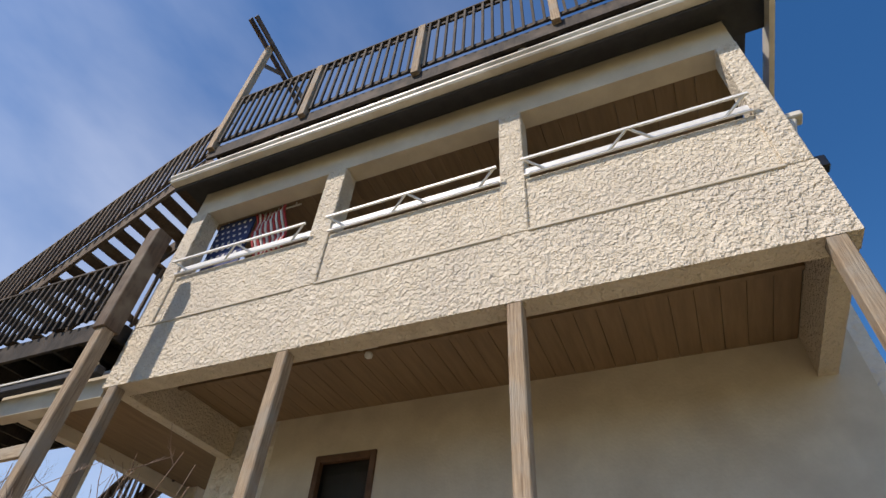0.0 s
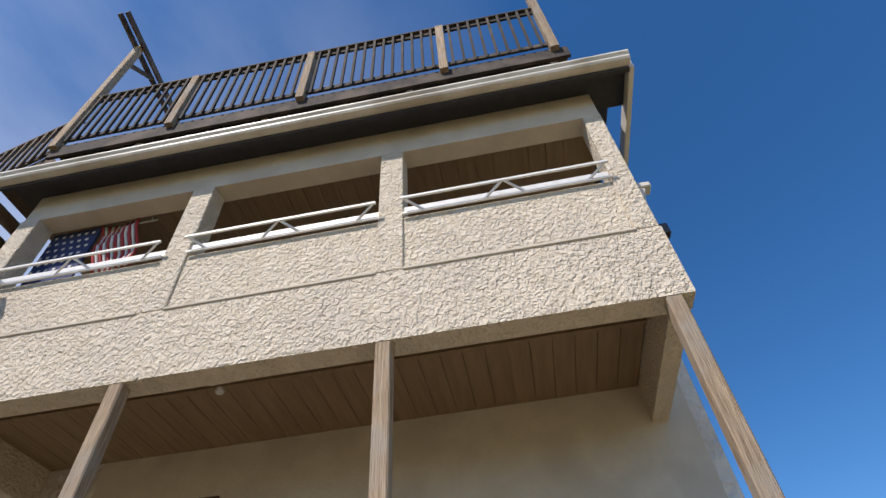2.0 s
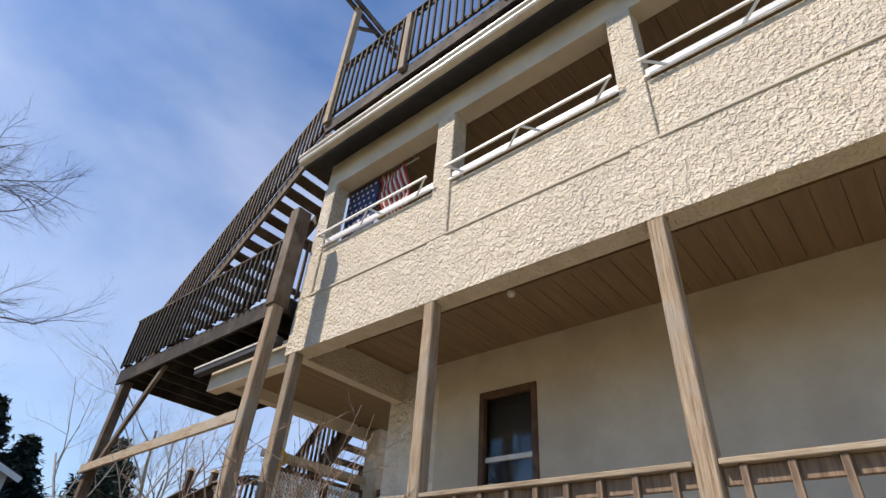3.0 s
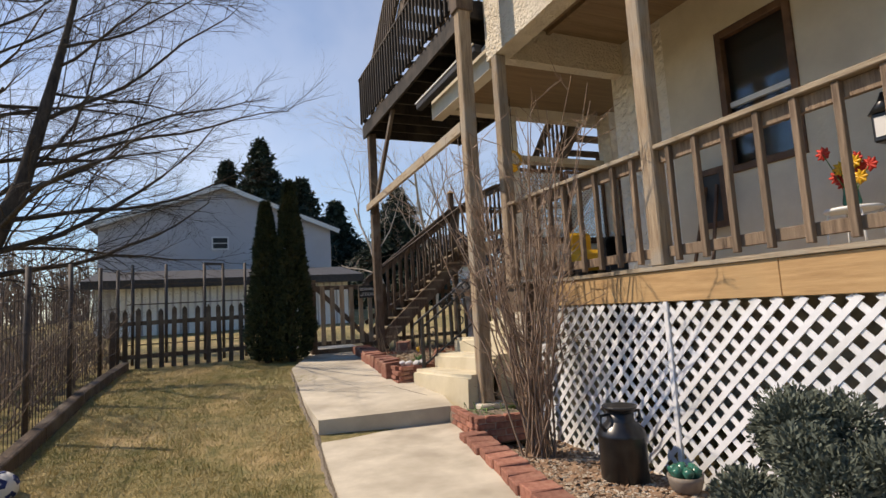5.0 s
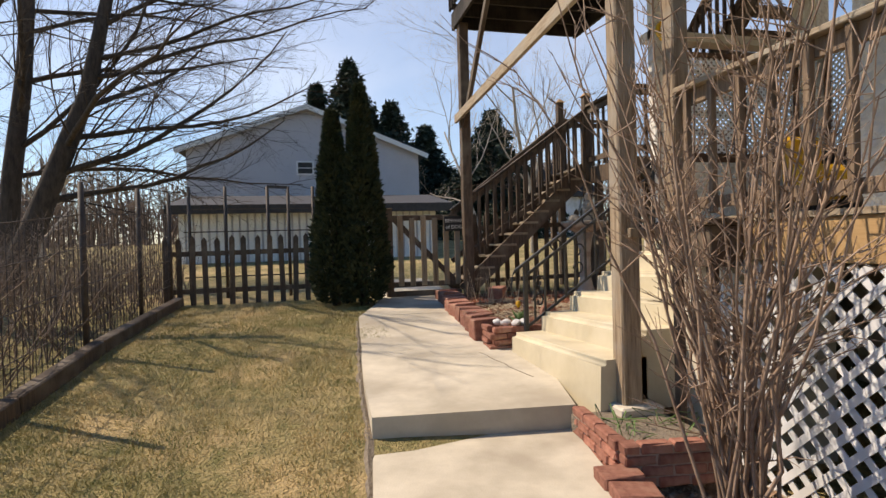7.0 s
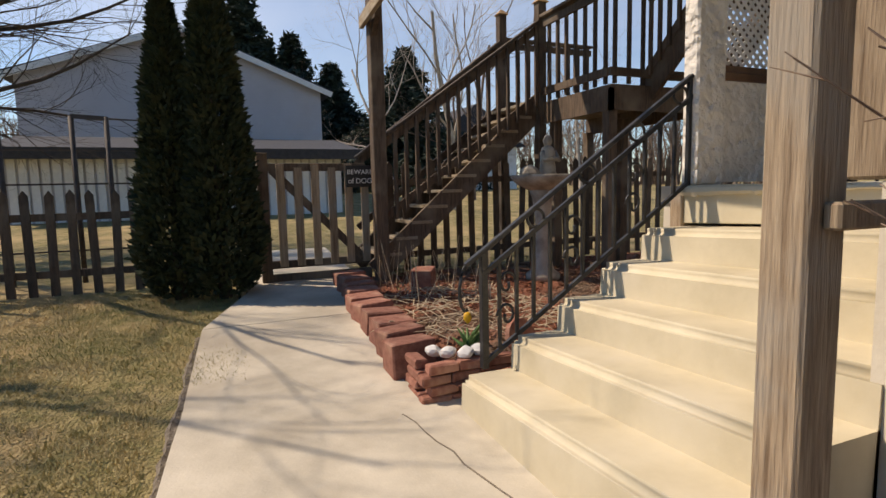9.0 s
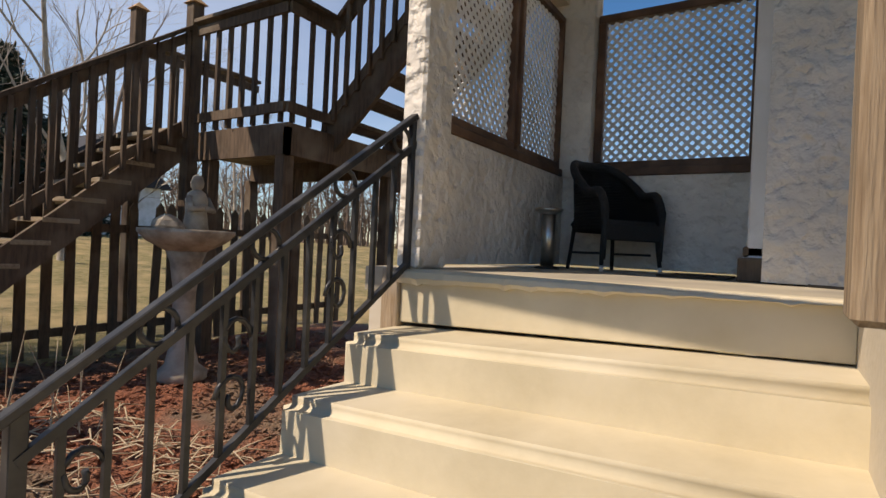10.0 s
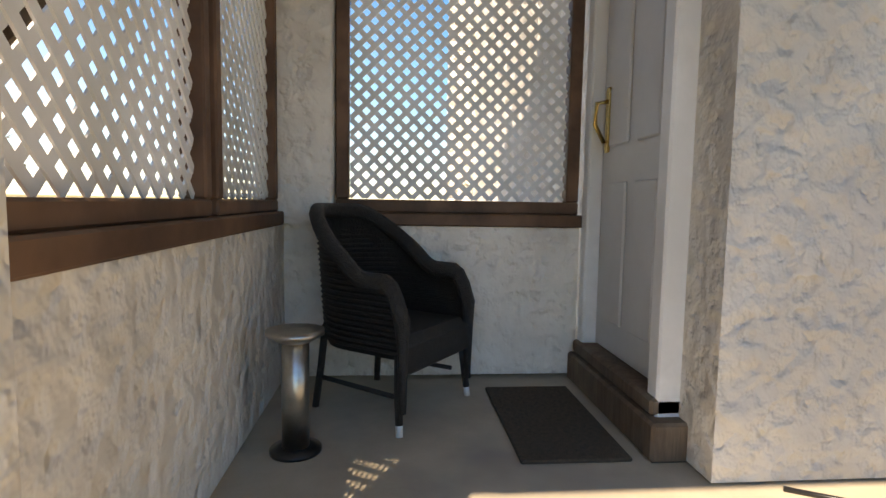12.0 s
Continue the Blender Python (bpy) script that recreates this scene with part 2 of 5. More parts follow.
def lathe(profile, n=24, centre=(0, 0, 0)):
    """A turned solid from (radius, height) pairs."""
    bm = bmesh.new()
    rings = []
    for r, z in profile:
        rings.append([bm.verts.new((centre[0] + r * math.cos(2 * math.pi * i / n), centre[1] + r * math.sin(2 * math.pi * i / n), centre[2] + z)) for i in range(n)])
    for a, b in zip(rings, rings[1:]):
        for i in range(n):
            bm.faces.new((a[i], a[(i + 1) % n], b[(i + 1) % n], b[i]))
    bm.faces.new(rings[0][::-1])
    bm.faces.new(rings[-1])
    for f in bm.faces:
        f.smooth = True
    return bm


def tube(bm, pts, radii, n=6):
    """A tapering tube along points."""
    pts = [Vector(p) for p in pts]
    if not hasattr(radii, "__len__"):
        radii = [radii] * len(pts)
    rings = []
    for i, p in enumerate(pts):
        d = (pts[min(i + 1, len(pts) - 1)] - pts[max(i - 1, 0)]).normalized()
        u = d.orthogonal().normalized() if abs(d.z) > 0.95 else d.cross(Vector((0, 0, 1))).normalized()
        v = d.cross(u)
        rings.append([bm.verts.new(p + radii[i] * (u * math.cos(2 * math.pi * k / n) + v * math.sin(2 * math.pi * k / n))) for k in range(n)])
    for a, b in zip(rings, rings[1:]):
        for k in range(n):
            f = bm.faces.new((a[k], a[(k + 1) % n], b[(k + 1) % n], b[k]))
            f.smooth = True
    bm.faces.new(rings[0][::-1])
    bm.faces.new(rings[-1])
    return bm


def mesh_of(name, bm, mat):
    me = bpy.data.meshes.new(name)
    bmesh.ops.recalc_face_normals(bm, faces=bm.faces[:])
    bm.to_mesh(me)
    bm.free()
    me.materials.append(mat)
    return me


def raw_mesh(name, verts, faces, mat):
    me = bpy.data.meshes.new(name)
    me.from_pydata(verts, [], faces)
    me.materials.append(mat)
    me.update()
    return me


def solid(name, bm, mat, label, category, kind="", group=""):
    """A thing of one mesh."""
    return tagged(new(name, mesh_of(name, bm, mat)), label, category, group, kind)


def thing(name, label, category, at=(0, 0, 0), group="", kind=""):
    ob = tagged(new(name), label, category, group, kind)
    ob.empty_display_size = 0.1
    ob.location = at
    return ob


def part(name, bm, mat, parent, label=""):
    """One mesh under a thing; the mesh is given in the thing's own space."""
    ob = new(name, bm if isinstance(bm, bpy.types.Mesh) else mesh_of(name, bm, mat))
    ob.parent = parent
    if label:
        tagged(ob, label)
    return ob


def put(name, me, parent, loc, rot=(0, 0, 0)):
    """A piece that shares its mesh with others."""
    ob = new(name, me)
    ob.parent = parent
    ob.matrix_basis = pose(*loc, *rot)
    return ob


def structure(name, bm, mat, label, category="wall"):
    return solid(name, bm, mat, label, category, "structure")


def ground_z(x, y):
    zs = ((-60, -0.10), (3, -0.08), (5.5, -0.04), (7, 0.12), (9, 0.33), (12, 0.48), (16, 0.6), (22, 0.9), (30, 1.4), (60, 2.0))
    if y <= zs[0][0]:
        return zs[0][1]
    for (a, za), (b, zb) in zip(zs, zs[1:]):
        if y <= b:
            return za + (zb - za) * (y - a) / (b - a)
    return zs[-1][1]


# ---- ground ----
DECK, PORCH = 1.53, 1.52
gv, gf = [], []
gx = [-900, -300, -100, -50, -25, -12] + [-6 + 0.5 * i for i in range(33)] + [14, 20, 30, 60, 120, 300, 900]
gy = [-900, -200, -60, -20, -8] + [-4 + 0.5 * i for i in range(45)] + [22, 26, 30, 40, 60, 120, 300, 900]
for y in gy:
    for x in gx:
        gv.append((x, y, ground_z(x, y) - (0.25 if 2.3 < x < 12 and y < 5.9 else 0) + 0.03 * noise.noise((x * 0.6, y * 0.6, 0))))
for j in range(len(gy) - 1):
    for i in range(len(gx) - 1):
        k = j * len(gx) + i
        gf.append((k, k + 1, k + 1 + len(gx), k + len(gx)))
g = tagged(new("ground", raw_mesh("ground", gv, gf, LAWN)), "early spring lawn, patchy green and straw yellow", "ground", kind="structure")
for f in g.data.polygons:
    f.use_smooth = True


# lower walk, bending slightly, and the upper slab
def strip(rows, thick):
    bm = bmesh.new()
    top = [(bm.verts.new((xl, y, z)), bm.verts.new((xr, y2, z))) for xl, xr, y, y2, z in rows]
    low = [(bm.verts.new((xl, y, z - thick)), bm.verts.new((xr, y2, z - thick))) for xl, xr, y, y2, z in rows]
    for i in range(len(rows) - 1):
        bm.faces.new((top[i][0], top[i][1], top[i + 1][1], top[i + 1][0]))
        bm.faces.new((low[i][0], low[i + 1][0], low[i + 1][1], low[i][1]))
        bm.faces.new((top[i][0], top[i + 1][0], low[i + 1][0], low[i][0]))
        bm.faces.new((top[i][1], low[i][1], low[i + 1][1], top[i + 1][1]))
    bm.faces.new((top[0][0], low[0][0], low[0][1], top[0][1]))
    bm.faces.new((top[-1][0], top[-1][1], low[-1][1], low[-1][0]))
    return bm


walkway = thing("pavement_lower", "pale concrete garden walk with hairline cracks", "path", kind="structure")
part("slab", strip([(0.1, 1.35, -3.0, -3.2, -0.05), (0.55, 1.78, 1.2, 1.0, -0.045), (0.98, 2.22, 3.7, 3.5, -0.02), (1.24, 2.70, 6.10, 5.92, 0.01)], 0.12), CONCRETE, walkway)
upper = thing("pavement_upper", "raised pale concrete walk leading to the stairs", "path", kind="structure")
part("slab", strip([(1.24, 2.72, 6.10, 5.92, 0.185), (1.27, 3.0, 7.0, 7.0, 0.21), (1.33, 3.0, 7.9, 7.9, 0.24), (1.36, 2.72, 8.2, 8.2, 0.26), (1.46, 2.8, 9.7, 9.7, 0.42)], 0.3), CONCRETE, upper)
part("slab", strip([(1.46, 2.8, 9.715, 9.715, 0.42), (1.9, 3.2, 11.0, 11.0, 0.48), (2.0, 3.3, 14.0, 14.0, 0.62)], 0.3), CONCRETE, upper)
# hairline cracks, sunk lines of dark dirt
random.seed(5)
cr_b = bmesh.new()
for (ax, ay), (bx_, by_), n_ in (((1.0, 3.36), (2.12, 3.25), 14),):
    line = [Vector((ax + (bx_ - ax) * i / n_, ay + (by_ - ay) * i / n_ + random.gauss(0, 0.018), -0.024 + 0.0125 * max(0, (ay + by_) / 2 - 3.7))) for i in range(n_ + 1)]
    for a, b in zip(line, line[1:]):
        beam(cr_b, a, b, random.uniform(0.004, 0.010), 0.012)
part("crack", cr_b, GRAVEL, walkway, "dark dirt filled crack")
cr_b = bmesh.new()
line = [Vector((2.55 + 0.02 * i + random.gauss(0, 0.006), 7.75 - 0.13 * i, 0.231 - 0.004 * i)) for i in range(9)]
for a, b in zip(line, line[1:]):
    beam(cr_b, a, b, 0.008, 0.012)
part("crack", cr_b, GRAVEL, upper, "dark dirt filled crack")
# bare soil between lawn and walk
so_b = bmesh.new()
edge = [(0.1, -3.0), (0.55, 1.2), (0.98, 3.7), (1.24, 6.1), (1.27, 7.0), (1.33, 7.9), (1.36, 8.2), (1.46, 9.7)]
rows = []
for (ax, ay), (bx_, by_) in zip(edge, edge[1:]):
    n_ = max(2, int((by_ - ay) / 0.07))
    for i in range(n_):
        k = i / n_
        x, y = ax + (bx_ - ax) * k, ay + (by_ - ay) * k
        w_ = 0.045 + 0.035 * noise.noise((y * 4, 3, 1)) + random.uniform(0, 0.02)
        z = ground_z(x, y) + 0.03 * noise.noise((x * 0.6, y * 0.6, 0)) + 0.012
        rows.append([so_b.verts.new((x - w_, y, z - 0.02)), so_b.verts.new((x - w_ * 0.5, y, z + random.uniform(0, 0.018))), so_b.verts.new((x + 0.01, y, z - 0.012))])
for a, b in zip(rows, rows[1:]):
    for i in range(2):
        so_b.faces.new((a[i], a[i + 1], b[i + 1], b[i]))
structure("ground_soil_edge", so_b, GRAVEL, "crumbly dark soil edge between lawn and walk", "soil")

bed_b = bmesh.new()
nx, ny = 14, 40
bv = [[bed_b.verts.new((1.9 + (i / nx) * 1.75 + 0.0, -3 + j * 8.8 / ny, -0.07 - 0.12 * (i / nx) + 0.03 * noise.noise((i * 0.6, j * 0.6, 3)))) for i in range(nx + 1)] for j in range(ny + 1)]
for j in range(ny):
    for i in range(nx):
        bed_b.faces.new((bv[j][i], bv[j][i + 1], bv[j + 1][i + 1], bv[j + 1][i]))
structure("ground_planting_bed", bed_b, STONE, "soil bed strewn with gravel and dead leaves along the lattice", "planting bed")

mul_b = bmesh.new()
nx, ny = 24, 24
bv = [[mul_b.verts.new((2.9 + i * 5.6 / nx, 7.75 + j * 3.9 / ny, 0.40 + 0.05 * (i / nx) + 0.035 * (j / ny) + 0.05 * noise.noise((i * 0.5, j * 0.5, 7)) - (0.06 if i == 0 else 0))) for i in range(nx + 1)] for j in range(ny + 1)]
for j in range(ny):
    for i in range(nx):
        mul_b.faces.new((bv[j][i], bv[j][i + 1], bv[j + 1][i + 1], bv[j + 1][i]))
structure("ground_mulch_bed", mul_b, MULCH, "raised bed of reddish bark mulch beside the stairs", "planting bed")

# ---- house: lower storey ----
FX = 3.6
wall = bmesh.new()
WX = 5.7
for a in ((WX, WX + 0.2, -1.88, 3.52, DECK, 5.0), (WX, WX + 0.2, 4.42, 5.2, DECK, 5.0), (WX, WX + 0.2, 3.52, 4.42, DECK, 2.62), (WX, WX + 0.2, 3.52, 4.42, 4.3, 5.0)):
    box(wall, *a)
structure("wall_front", wall, STUCCO_FLAT, "cream stucco house wall behind the deck")
# continues wall_front in lighter stucco that stands in for light off the steps
structure("wall_front_porch", block(WX, WX + 0.2, 5.2, 6.2, DECK, 5.0), STUCCO_IN, "rough pale stucco wall between window and porch, bounced light in its colour")
structure("wall_door_side", block(WX + 0.2, 7.1, 6.0, 6.18, PORCH, 4.9), STUCCO_IN, "stucco wall holding the porch door")
structure("wall_end", block(WX, 11.0, -2.03, -1.88, -0.3, 7.7), STUCCO_IN, "plain stucco end wall of the house")
structure("wall_back", block(11.0, 11.2, -2.03, 6.5, -0.3, 7.9), STUCCO_IN, "plain stucco rear wall of the house")
structure("wall_inner", block(7.1, 11.0, 6.0, 6.18, 0, 8.0), STUCCO_IN, "stucco side wall of the house")
structure("wall_upper_front", block(WX, WX + 0.2, -1.88, 6.2, 5.0, 7.7), STUCCO_IN, "stucco wall at the back of the upper balcony")
structure("wall_foundation", block(WX, WX + 0.2, -1.88, 6.2, -0.35, DECK - 0.05), STUCCO_FLAT, "foundation wall under the deck")

# deck floor, fascia timber, joist edge
deck = bmesh.new()
for i in range(15):
    x = FX - 0.03 + i * 0.145
    box(deck, x, x + 0.138, -2.4, 4.2 if x > 4.6 else 5.45, DECK - 0.035, DECK)
structure("floor_deck", deck, WOOD_H, "weathered grey deck boards", "floor")
rim = thing("deck_rim", "tan timber rim beam under the deck edge", "beam", kind="structure")
part("board", block(FX - 0.012, FX + 0.03, -2.4, 2.5, 1.24, DECK - 0.04, bevel=0.004), NEWWOOD, rim)
part("board", block(FX - 0.012, FX + 0.03, 2.503, 5.46, 1.24, DECK - 0.04, bevel=0.004), NEWWOOD, rim)


def baluster_rail(name, label, y0, y1, x, zb, zt, step, mat, n_w=0.045, group=""):
    """A deck railing along y: caps, a bottom rail and separate balusters."""
    r = thing(name, label, "railing", group=group)
    part("top_rail", block(x - 0.06, x + 0.03, y0, y1, zt - 0.04, zt, bevel=0.006), WOOD_H, r, "weathered top rail")
    part("side_rail", block(x + 0.004, x + 0.042, y0, y1, zt - 0.15, zt - 0.042, bevel=0.004), mat, r)
    part("bottom_rail", block(x + 0.004, x + 0.042, y0, y1, zb + 0.07, zb + 0.155, bevel=0.004), mat, r)
    me = mesh_of("baluster", block(-n_w / 2, n_w / 2, -n_w / 2, n_w / 2, zb + 0.03, zt - 0.043, bevel=0.004), mat)
    n = int((y1 - y0) / step)
    for i in range(n):
        put("baluster", me, r, (x - n_w / 2 + 0.002, y0 + (i + 0.5) * (y1 - y0) / n, 0), (0, 0, random.uniform(-2, 2)))
    return r


random.seed(2)
PY = (-1.45, 1.04, 3.53, 5.94)
for a, b in ((-2.4, -1.53), (-1.37, 0.96), (1.12, 3.45), (3.61, 5.9)):
    baluster_rail("deck_railing", "weathered wooden deck railing with square balusters", a, b, FX + 0.03, DECK, 2.53, 0.235, BALUSTER, group="railings of the lower deck")
for y in PY:
    solid("deck_post", block(FX - 0.03, FX + 0.11, y - 0.07, y + 0.07, DECK, 4.46, bevel=0.012), WOOD, "weathered square timber post holding up the balcony", "post", group="posts under the balcony")


# lattice of crossed white strips
def lattice(name, label, u0, u1, z0, z1, at, axis, pitch, w, t, mat, frame_mat=None, frame_w=0.0, extra=()):
    """Crossed diagonal strips clipped to a rectangle; axis 'y' runs along y at x=at, axis 'x' along x at y=at."""
    th = thing(name, label, "lattice panel")

    def place(u, z, d):
        return (at + d, u, z) if axis == "y" else (u, at + d, z)
    W, H = u1 - u0, z1 - z0
    for s, lay in ((1, 0.0), (-1, t)):
        bm = bmesh.new()
        n = int((W + H) / pitch) + 1
        for i in range(n + 1):
            c = i * pitch
            # the strip's middle line u - u0 = c - z', clipped to the panel
            za, zb_ = max(0, c - W), min(H, c)
            if zb_ - za < 0.02:
                continue
            ua, ub = c - za, c - zb_
            if s < 0:
                ua, ub = W - ua, W - ub
            h = w * 0.7071
            quads = []
            for u, z in ((ua, za), (ub, zb_)):
                quads.append((u, z))
            (ua, za), (ub, zb_) = quads
            k = 1 if s > 0 else -1
            pts = [(ua - k * h * 0.5, za - h * 0.5), (ua + k * h * 0.5, za + h * 0.5), (ub + k * h * 0.5, zb_ + h * 0.5), (ub - k * h * 0.5, zb_ - h * 0.5)]
            pts = [(min(max(u, 0), W), min(max(z, 0), H)) for u, z in pts]
            f = [bm.verts.new(place(u0 + u, z0 + z, lay)) for u, z in pts]
            b = [bm.verts.new(place(u0 + u, z0 + z, lay + t)) for u, z in pts]
            bm.faces.new(f)
            bm.faces.new(b[::-1])
            for q in range(4):
                bm.faces.new((f[q], f[(q + 1) % 4], b[(q + 1) % 4], b[q]))
        ob = part("lattice_sheet", bm, mat, th)
        tagged(ob, kind="stuff")
    if frame_w:
        for ua, ub, za, zb_ in ((u0 - frame_w, u1 + frame_w, z0 - frame_w, z0), (u0 - frame_w, u1 + frame_w, z1, z1 + frame_w), (u0 - frame_w, u0, z0, z1), (u1, u1 + frame_w, z0, z1)) + tuple(extra):
            pa, pb = place(ua, za, -0.03), place(ub, zb_, 0.045)
            part("frame", block(pa[0], pb[0], pa[1], pb[1], pa[2], pb[2], bevel=0.006), frame_mat, th)
    return th


for a, b in ((-2.4, 0.95), (1.0, 3.48), (3.53, 5.42)):
    th = lattice("lattice_skirt", "white vinyl lattice skirting under the deck", a, b, -0.24, 1.24, FX + 0.0, "y", 0.158, 0.058, 0.007, VINYL)
    part("edging", block(FX - 0.012, FX + 0.02, b, b + 0.045, -0.24, 1.238, bevel=0.004), VINYL, th)
structure("wall_understair", block(FX - 0.015, 4.6, 5.47, 5.9, -0.3, DECK - 0.004), STUCCO_FLAT, "cream plaster side of the stair base")

# window behind the deck, with its dark trim
win = thing("window_1", "double hung window with dark trim in the stucco wall", "window", kind="structure")
for a in ((WX - 0.03, WX + 0.06, 3.52, 3.60, 2.62, 4.3), (WX - 0.03, WX + 0.06, 4.34, 4.42, 2.62, 4.3), (WX - 0.03, WX + 0.06, 3.60, 4.34, 4.21, 4.3), (WX - 0.04, WX + 0.06, 3.60, 4.34, 2.62, 2.70)):
    part("window_frame", block(*a, bevel=0.006), BROWN, win)
part("sash_rail", block(WX + 0.02, WX + 0.07, 3.60, 4.34, 3.38, 3.44, bevel=0.004), WHITE, win, "pale meeting rail")
part("pane", block(WX + 0.05, WX + 0.056, 3.60, 4.34, 3.44, 4.21), GLASS, win)
part("pane", block(WX + 0.035, WX + 0.041, 3.60, 4.34, 2.70, 3.38), GLASS, win)
# dark sheet closes the opening, painting in the unlit room behind the panes
part("dark_sheet", block(WX + 0.14, WX + 0.16, 3.52, 4.42, 2.62, 4.3), DARKPAINT, win, "dark sheet standing in for the unlit room behind the glass")

# ---- the stuccoed balcony above ----
Y0, Y1 = -1.62, 6.12
bal = bmesh.new()
box(bal, FX, FX + 0.22, Y0, Y1, 4.46, 5.31)
box(bal, FX - 0.028, FX + 0.2, Y0 - 0.012, Y1, 4.462, 5.30)
structure("wall_balcony_beam", bal, STUCCO, "heavy textured cream stucco beam along the balcony")
PW = ((-1.40, 0.86), (1.14, 3.36), (3.66, 5.84))
for a, b in PW:
    structure("wall_balcony_parapet", block(FX, FX + 0.18, a, b, 5.31, 6.12), STUCCO, "textured stucco parapet panel of the balcony")
for a, b in ((Y0, -1.40), (0.86, 1.14), (3.36, 3.66), (5.84, Y1)):
    structure("wall_balcony_pier", block(FX - 0.028, FX + 0.24, a, b, 5.31, 7.44, bevel=0.01), STUCCO, "textured stucco pier between balcony openings")
structure("wall_balcony_lintel", block(FX - 0.0, FX + 0.26, Y0, Y1, 7.44, 7.98), STUCCO_FLAT, "smooth plaster lintel above the balcony openings")
led = thing("trim_balcony_ledge", "thin ledge line between parapet and beam", "trim", kind="structure")
for a, b in PW:
    part("ledge", block(FX - 0.045, FX + 0.0, a, b, 5.29, 5.325, bevel=0.006), STUCCO_FLAT, led)
# side walls of the balcony
structure("wall_balcony_end", block(FX + 0.22, WX, Y0, Y0 + 0.18, 4.46, 6.12), STUCCO, "stucco end wall of the balcony")
structure("wall_balcony_end_2", block(FX + 0.22, WX, Y1 - 0.18, Y1, 4.46, 6.12), STUCCO, "stucco end wall of the balcony beside the wooden landing")
# ceiling boards under the balcony, one mesh
ceil = bmesh.new()
for i in range(32):
    y = Y0 + 0.2 + i * 0.235
    box(ceil, FX + 0.22, WX, y, y + 0.228, 4.92, 4.95)
box(ceil, FX + 0.22, WX, Y0 + 0.18, Y1 - 0.18, 4.955, 5.1)
box(ceil, FX + 0.8, FX + 0.86, Y0 + 0.2, Y1 - 0.2, 4.86, 4.92)
structure("ceiling_deck", ceil, SOFFIT, "brown boarded ceiling below the balcony", "ceiling")
ceil2 = bmesh.new()
for i in range(32):
    y = Y0 + 0.2 + i * 0.235
    box(ceil2, FX + 0.26, WX, y, y + 0.228, 7.55, 7.58)
box(ceil2, FX - 0.4, WX + 5, Y0 - 0.1, Y1 + 0.1, 7.99, 8.03)
structure("ceiling_balcony", ceil2, SOFFIT, "brown boarded balcony ceiling in shade", "ceiling")
lamp = thing("ceiling_light", "small round flush ceiling light fitting", "ceiling light", at=(4.35, 3.05, 4.92))
part("base", lathe([(0.14, -0.03), (0.14, 0.0)], 20), WHITE, lamp)
for dx in (-0.09, 0.09):
    part("bulb", lathe([(0.01, -0.13), (0.045, -0.11), (0.05, -0.08), (0.03, -0.03)], 12, (dx, 0, 0)), WHITE, lamp)

# white metal flower box rails in the openings
for a, b in PW:
    th = thing("planter_rail", "white painted metal planter rail with triangle braces", "railing", group="planter rails of the balcony")
    part("rail", block(FX - 0.06, FX - 0.035, a, b, 6.125, 6.15), WHITE, th)
    part("rail", block(FX - 0.16, FX - 0.135, a + 0.0, b, 6.27, 6.30), WHITE, th)
    part("tray", block(FX + 0.0, FX + 0.012, a, b, 6.20, 6.30), WHITE, th)
    for y, dy in ((a + 0.02, 0.22), ((a + b) / 2, 0.22), ((a + b) / 2, -0.22), (b - 0.02, -0.22)):
        part("brace", bar((FX - 0.15, y, 6.285), (FX - 0.05, y + dy, 6.14), 0.022, 0.022), WHITE, th)
# flag hung in the first bay
fl = thing("flag", "star spangled cloth flag hung in the shaded balcony", "flag", at=(3.92, 5.80, 0.12))
sb, sw = bmesh.new(), bmesh.new()
for i in range(13):
    bmx = sb if i % 2 == 0 else sw
    y = -0.62 - i * 0.045
    tube(bmx, [(0.05 * math.sin(k * 1.3 + i * 0.3), y - 0.04 * k, 7.35 - k * 0.16) for k in range(7)], 0.022, 5)
part("red_stripes", sb, FLAGRED, fl)
part("white_stripes", sw, FLAGWHITE, fl)
part("pole", tube(bmesh.new(), [(0.05, 0.1, 7.36), (0.05, -1.4, 7.36)], 0.015, 6), WHITE, fl)
for y in (0.0, -1.3):
    part("hook", tube(bmesh.new(), [(0.05, y, 7.36), (0.05, y, 7.56)], 0.008, 5), WHITE, fl)
part("canton", block(0.0, 0.03, -0.60, 0.1, 6.4, 7.35), BLUE, fl)
for i in range(6):
    for j in range(7):
        part("star", block(-0.008, -0.003, -0.55 + i * 0.11 + (j % 2) * 0.05, -0.51 + i * 0.11 + (j % 2) * 0.05, 6.46 + j * 0.13, 6.50 + j * 0.13), FLAGWHITE, fl)

# ---- eaves, gutter, roof ----
gt = thing("gutter", "cream metal rain gutter along the eaves", "gutter", kind="structure")
prof = [(0, 0), (-0.10, 0), (-0.12, 0.03), (-0.12, 0.06), (-0.15, 0.10), (-0.15, 0.13), (-0.135, 0.13), (0, 0.13)]
gb = bmesh.new()
ends = []
for y in (Y0 - 0.48, Y1 + 0.3):
    ends.append([gb.verts.new((FX - 0.36 + a, y, 7.86 + b)) for a, b in prof])
for i in range(len(prof)):
    j = (i + 1) % len(prof)
    gb.faces.new((ends[0][i], ends[0][j], ends[1][j], ends[1][i]))
gb.faces.new(ends[0])
gb.faces.new(ends[1][::-1])
part("trough", gb, GUTTER, gt)
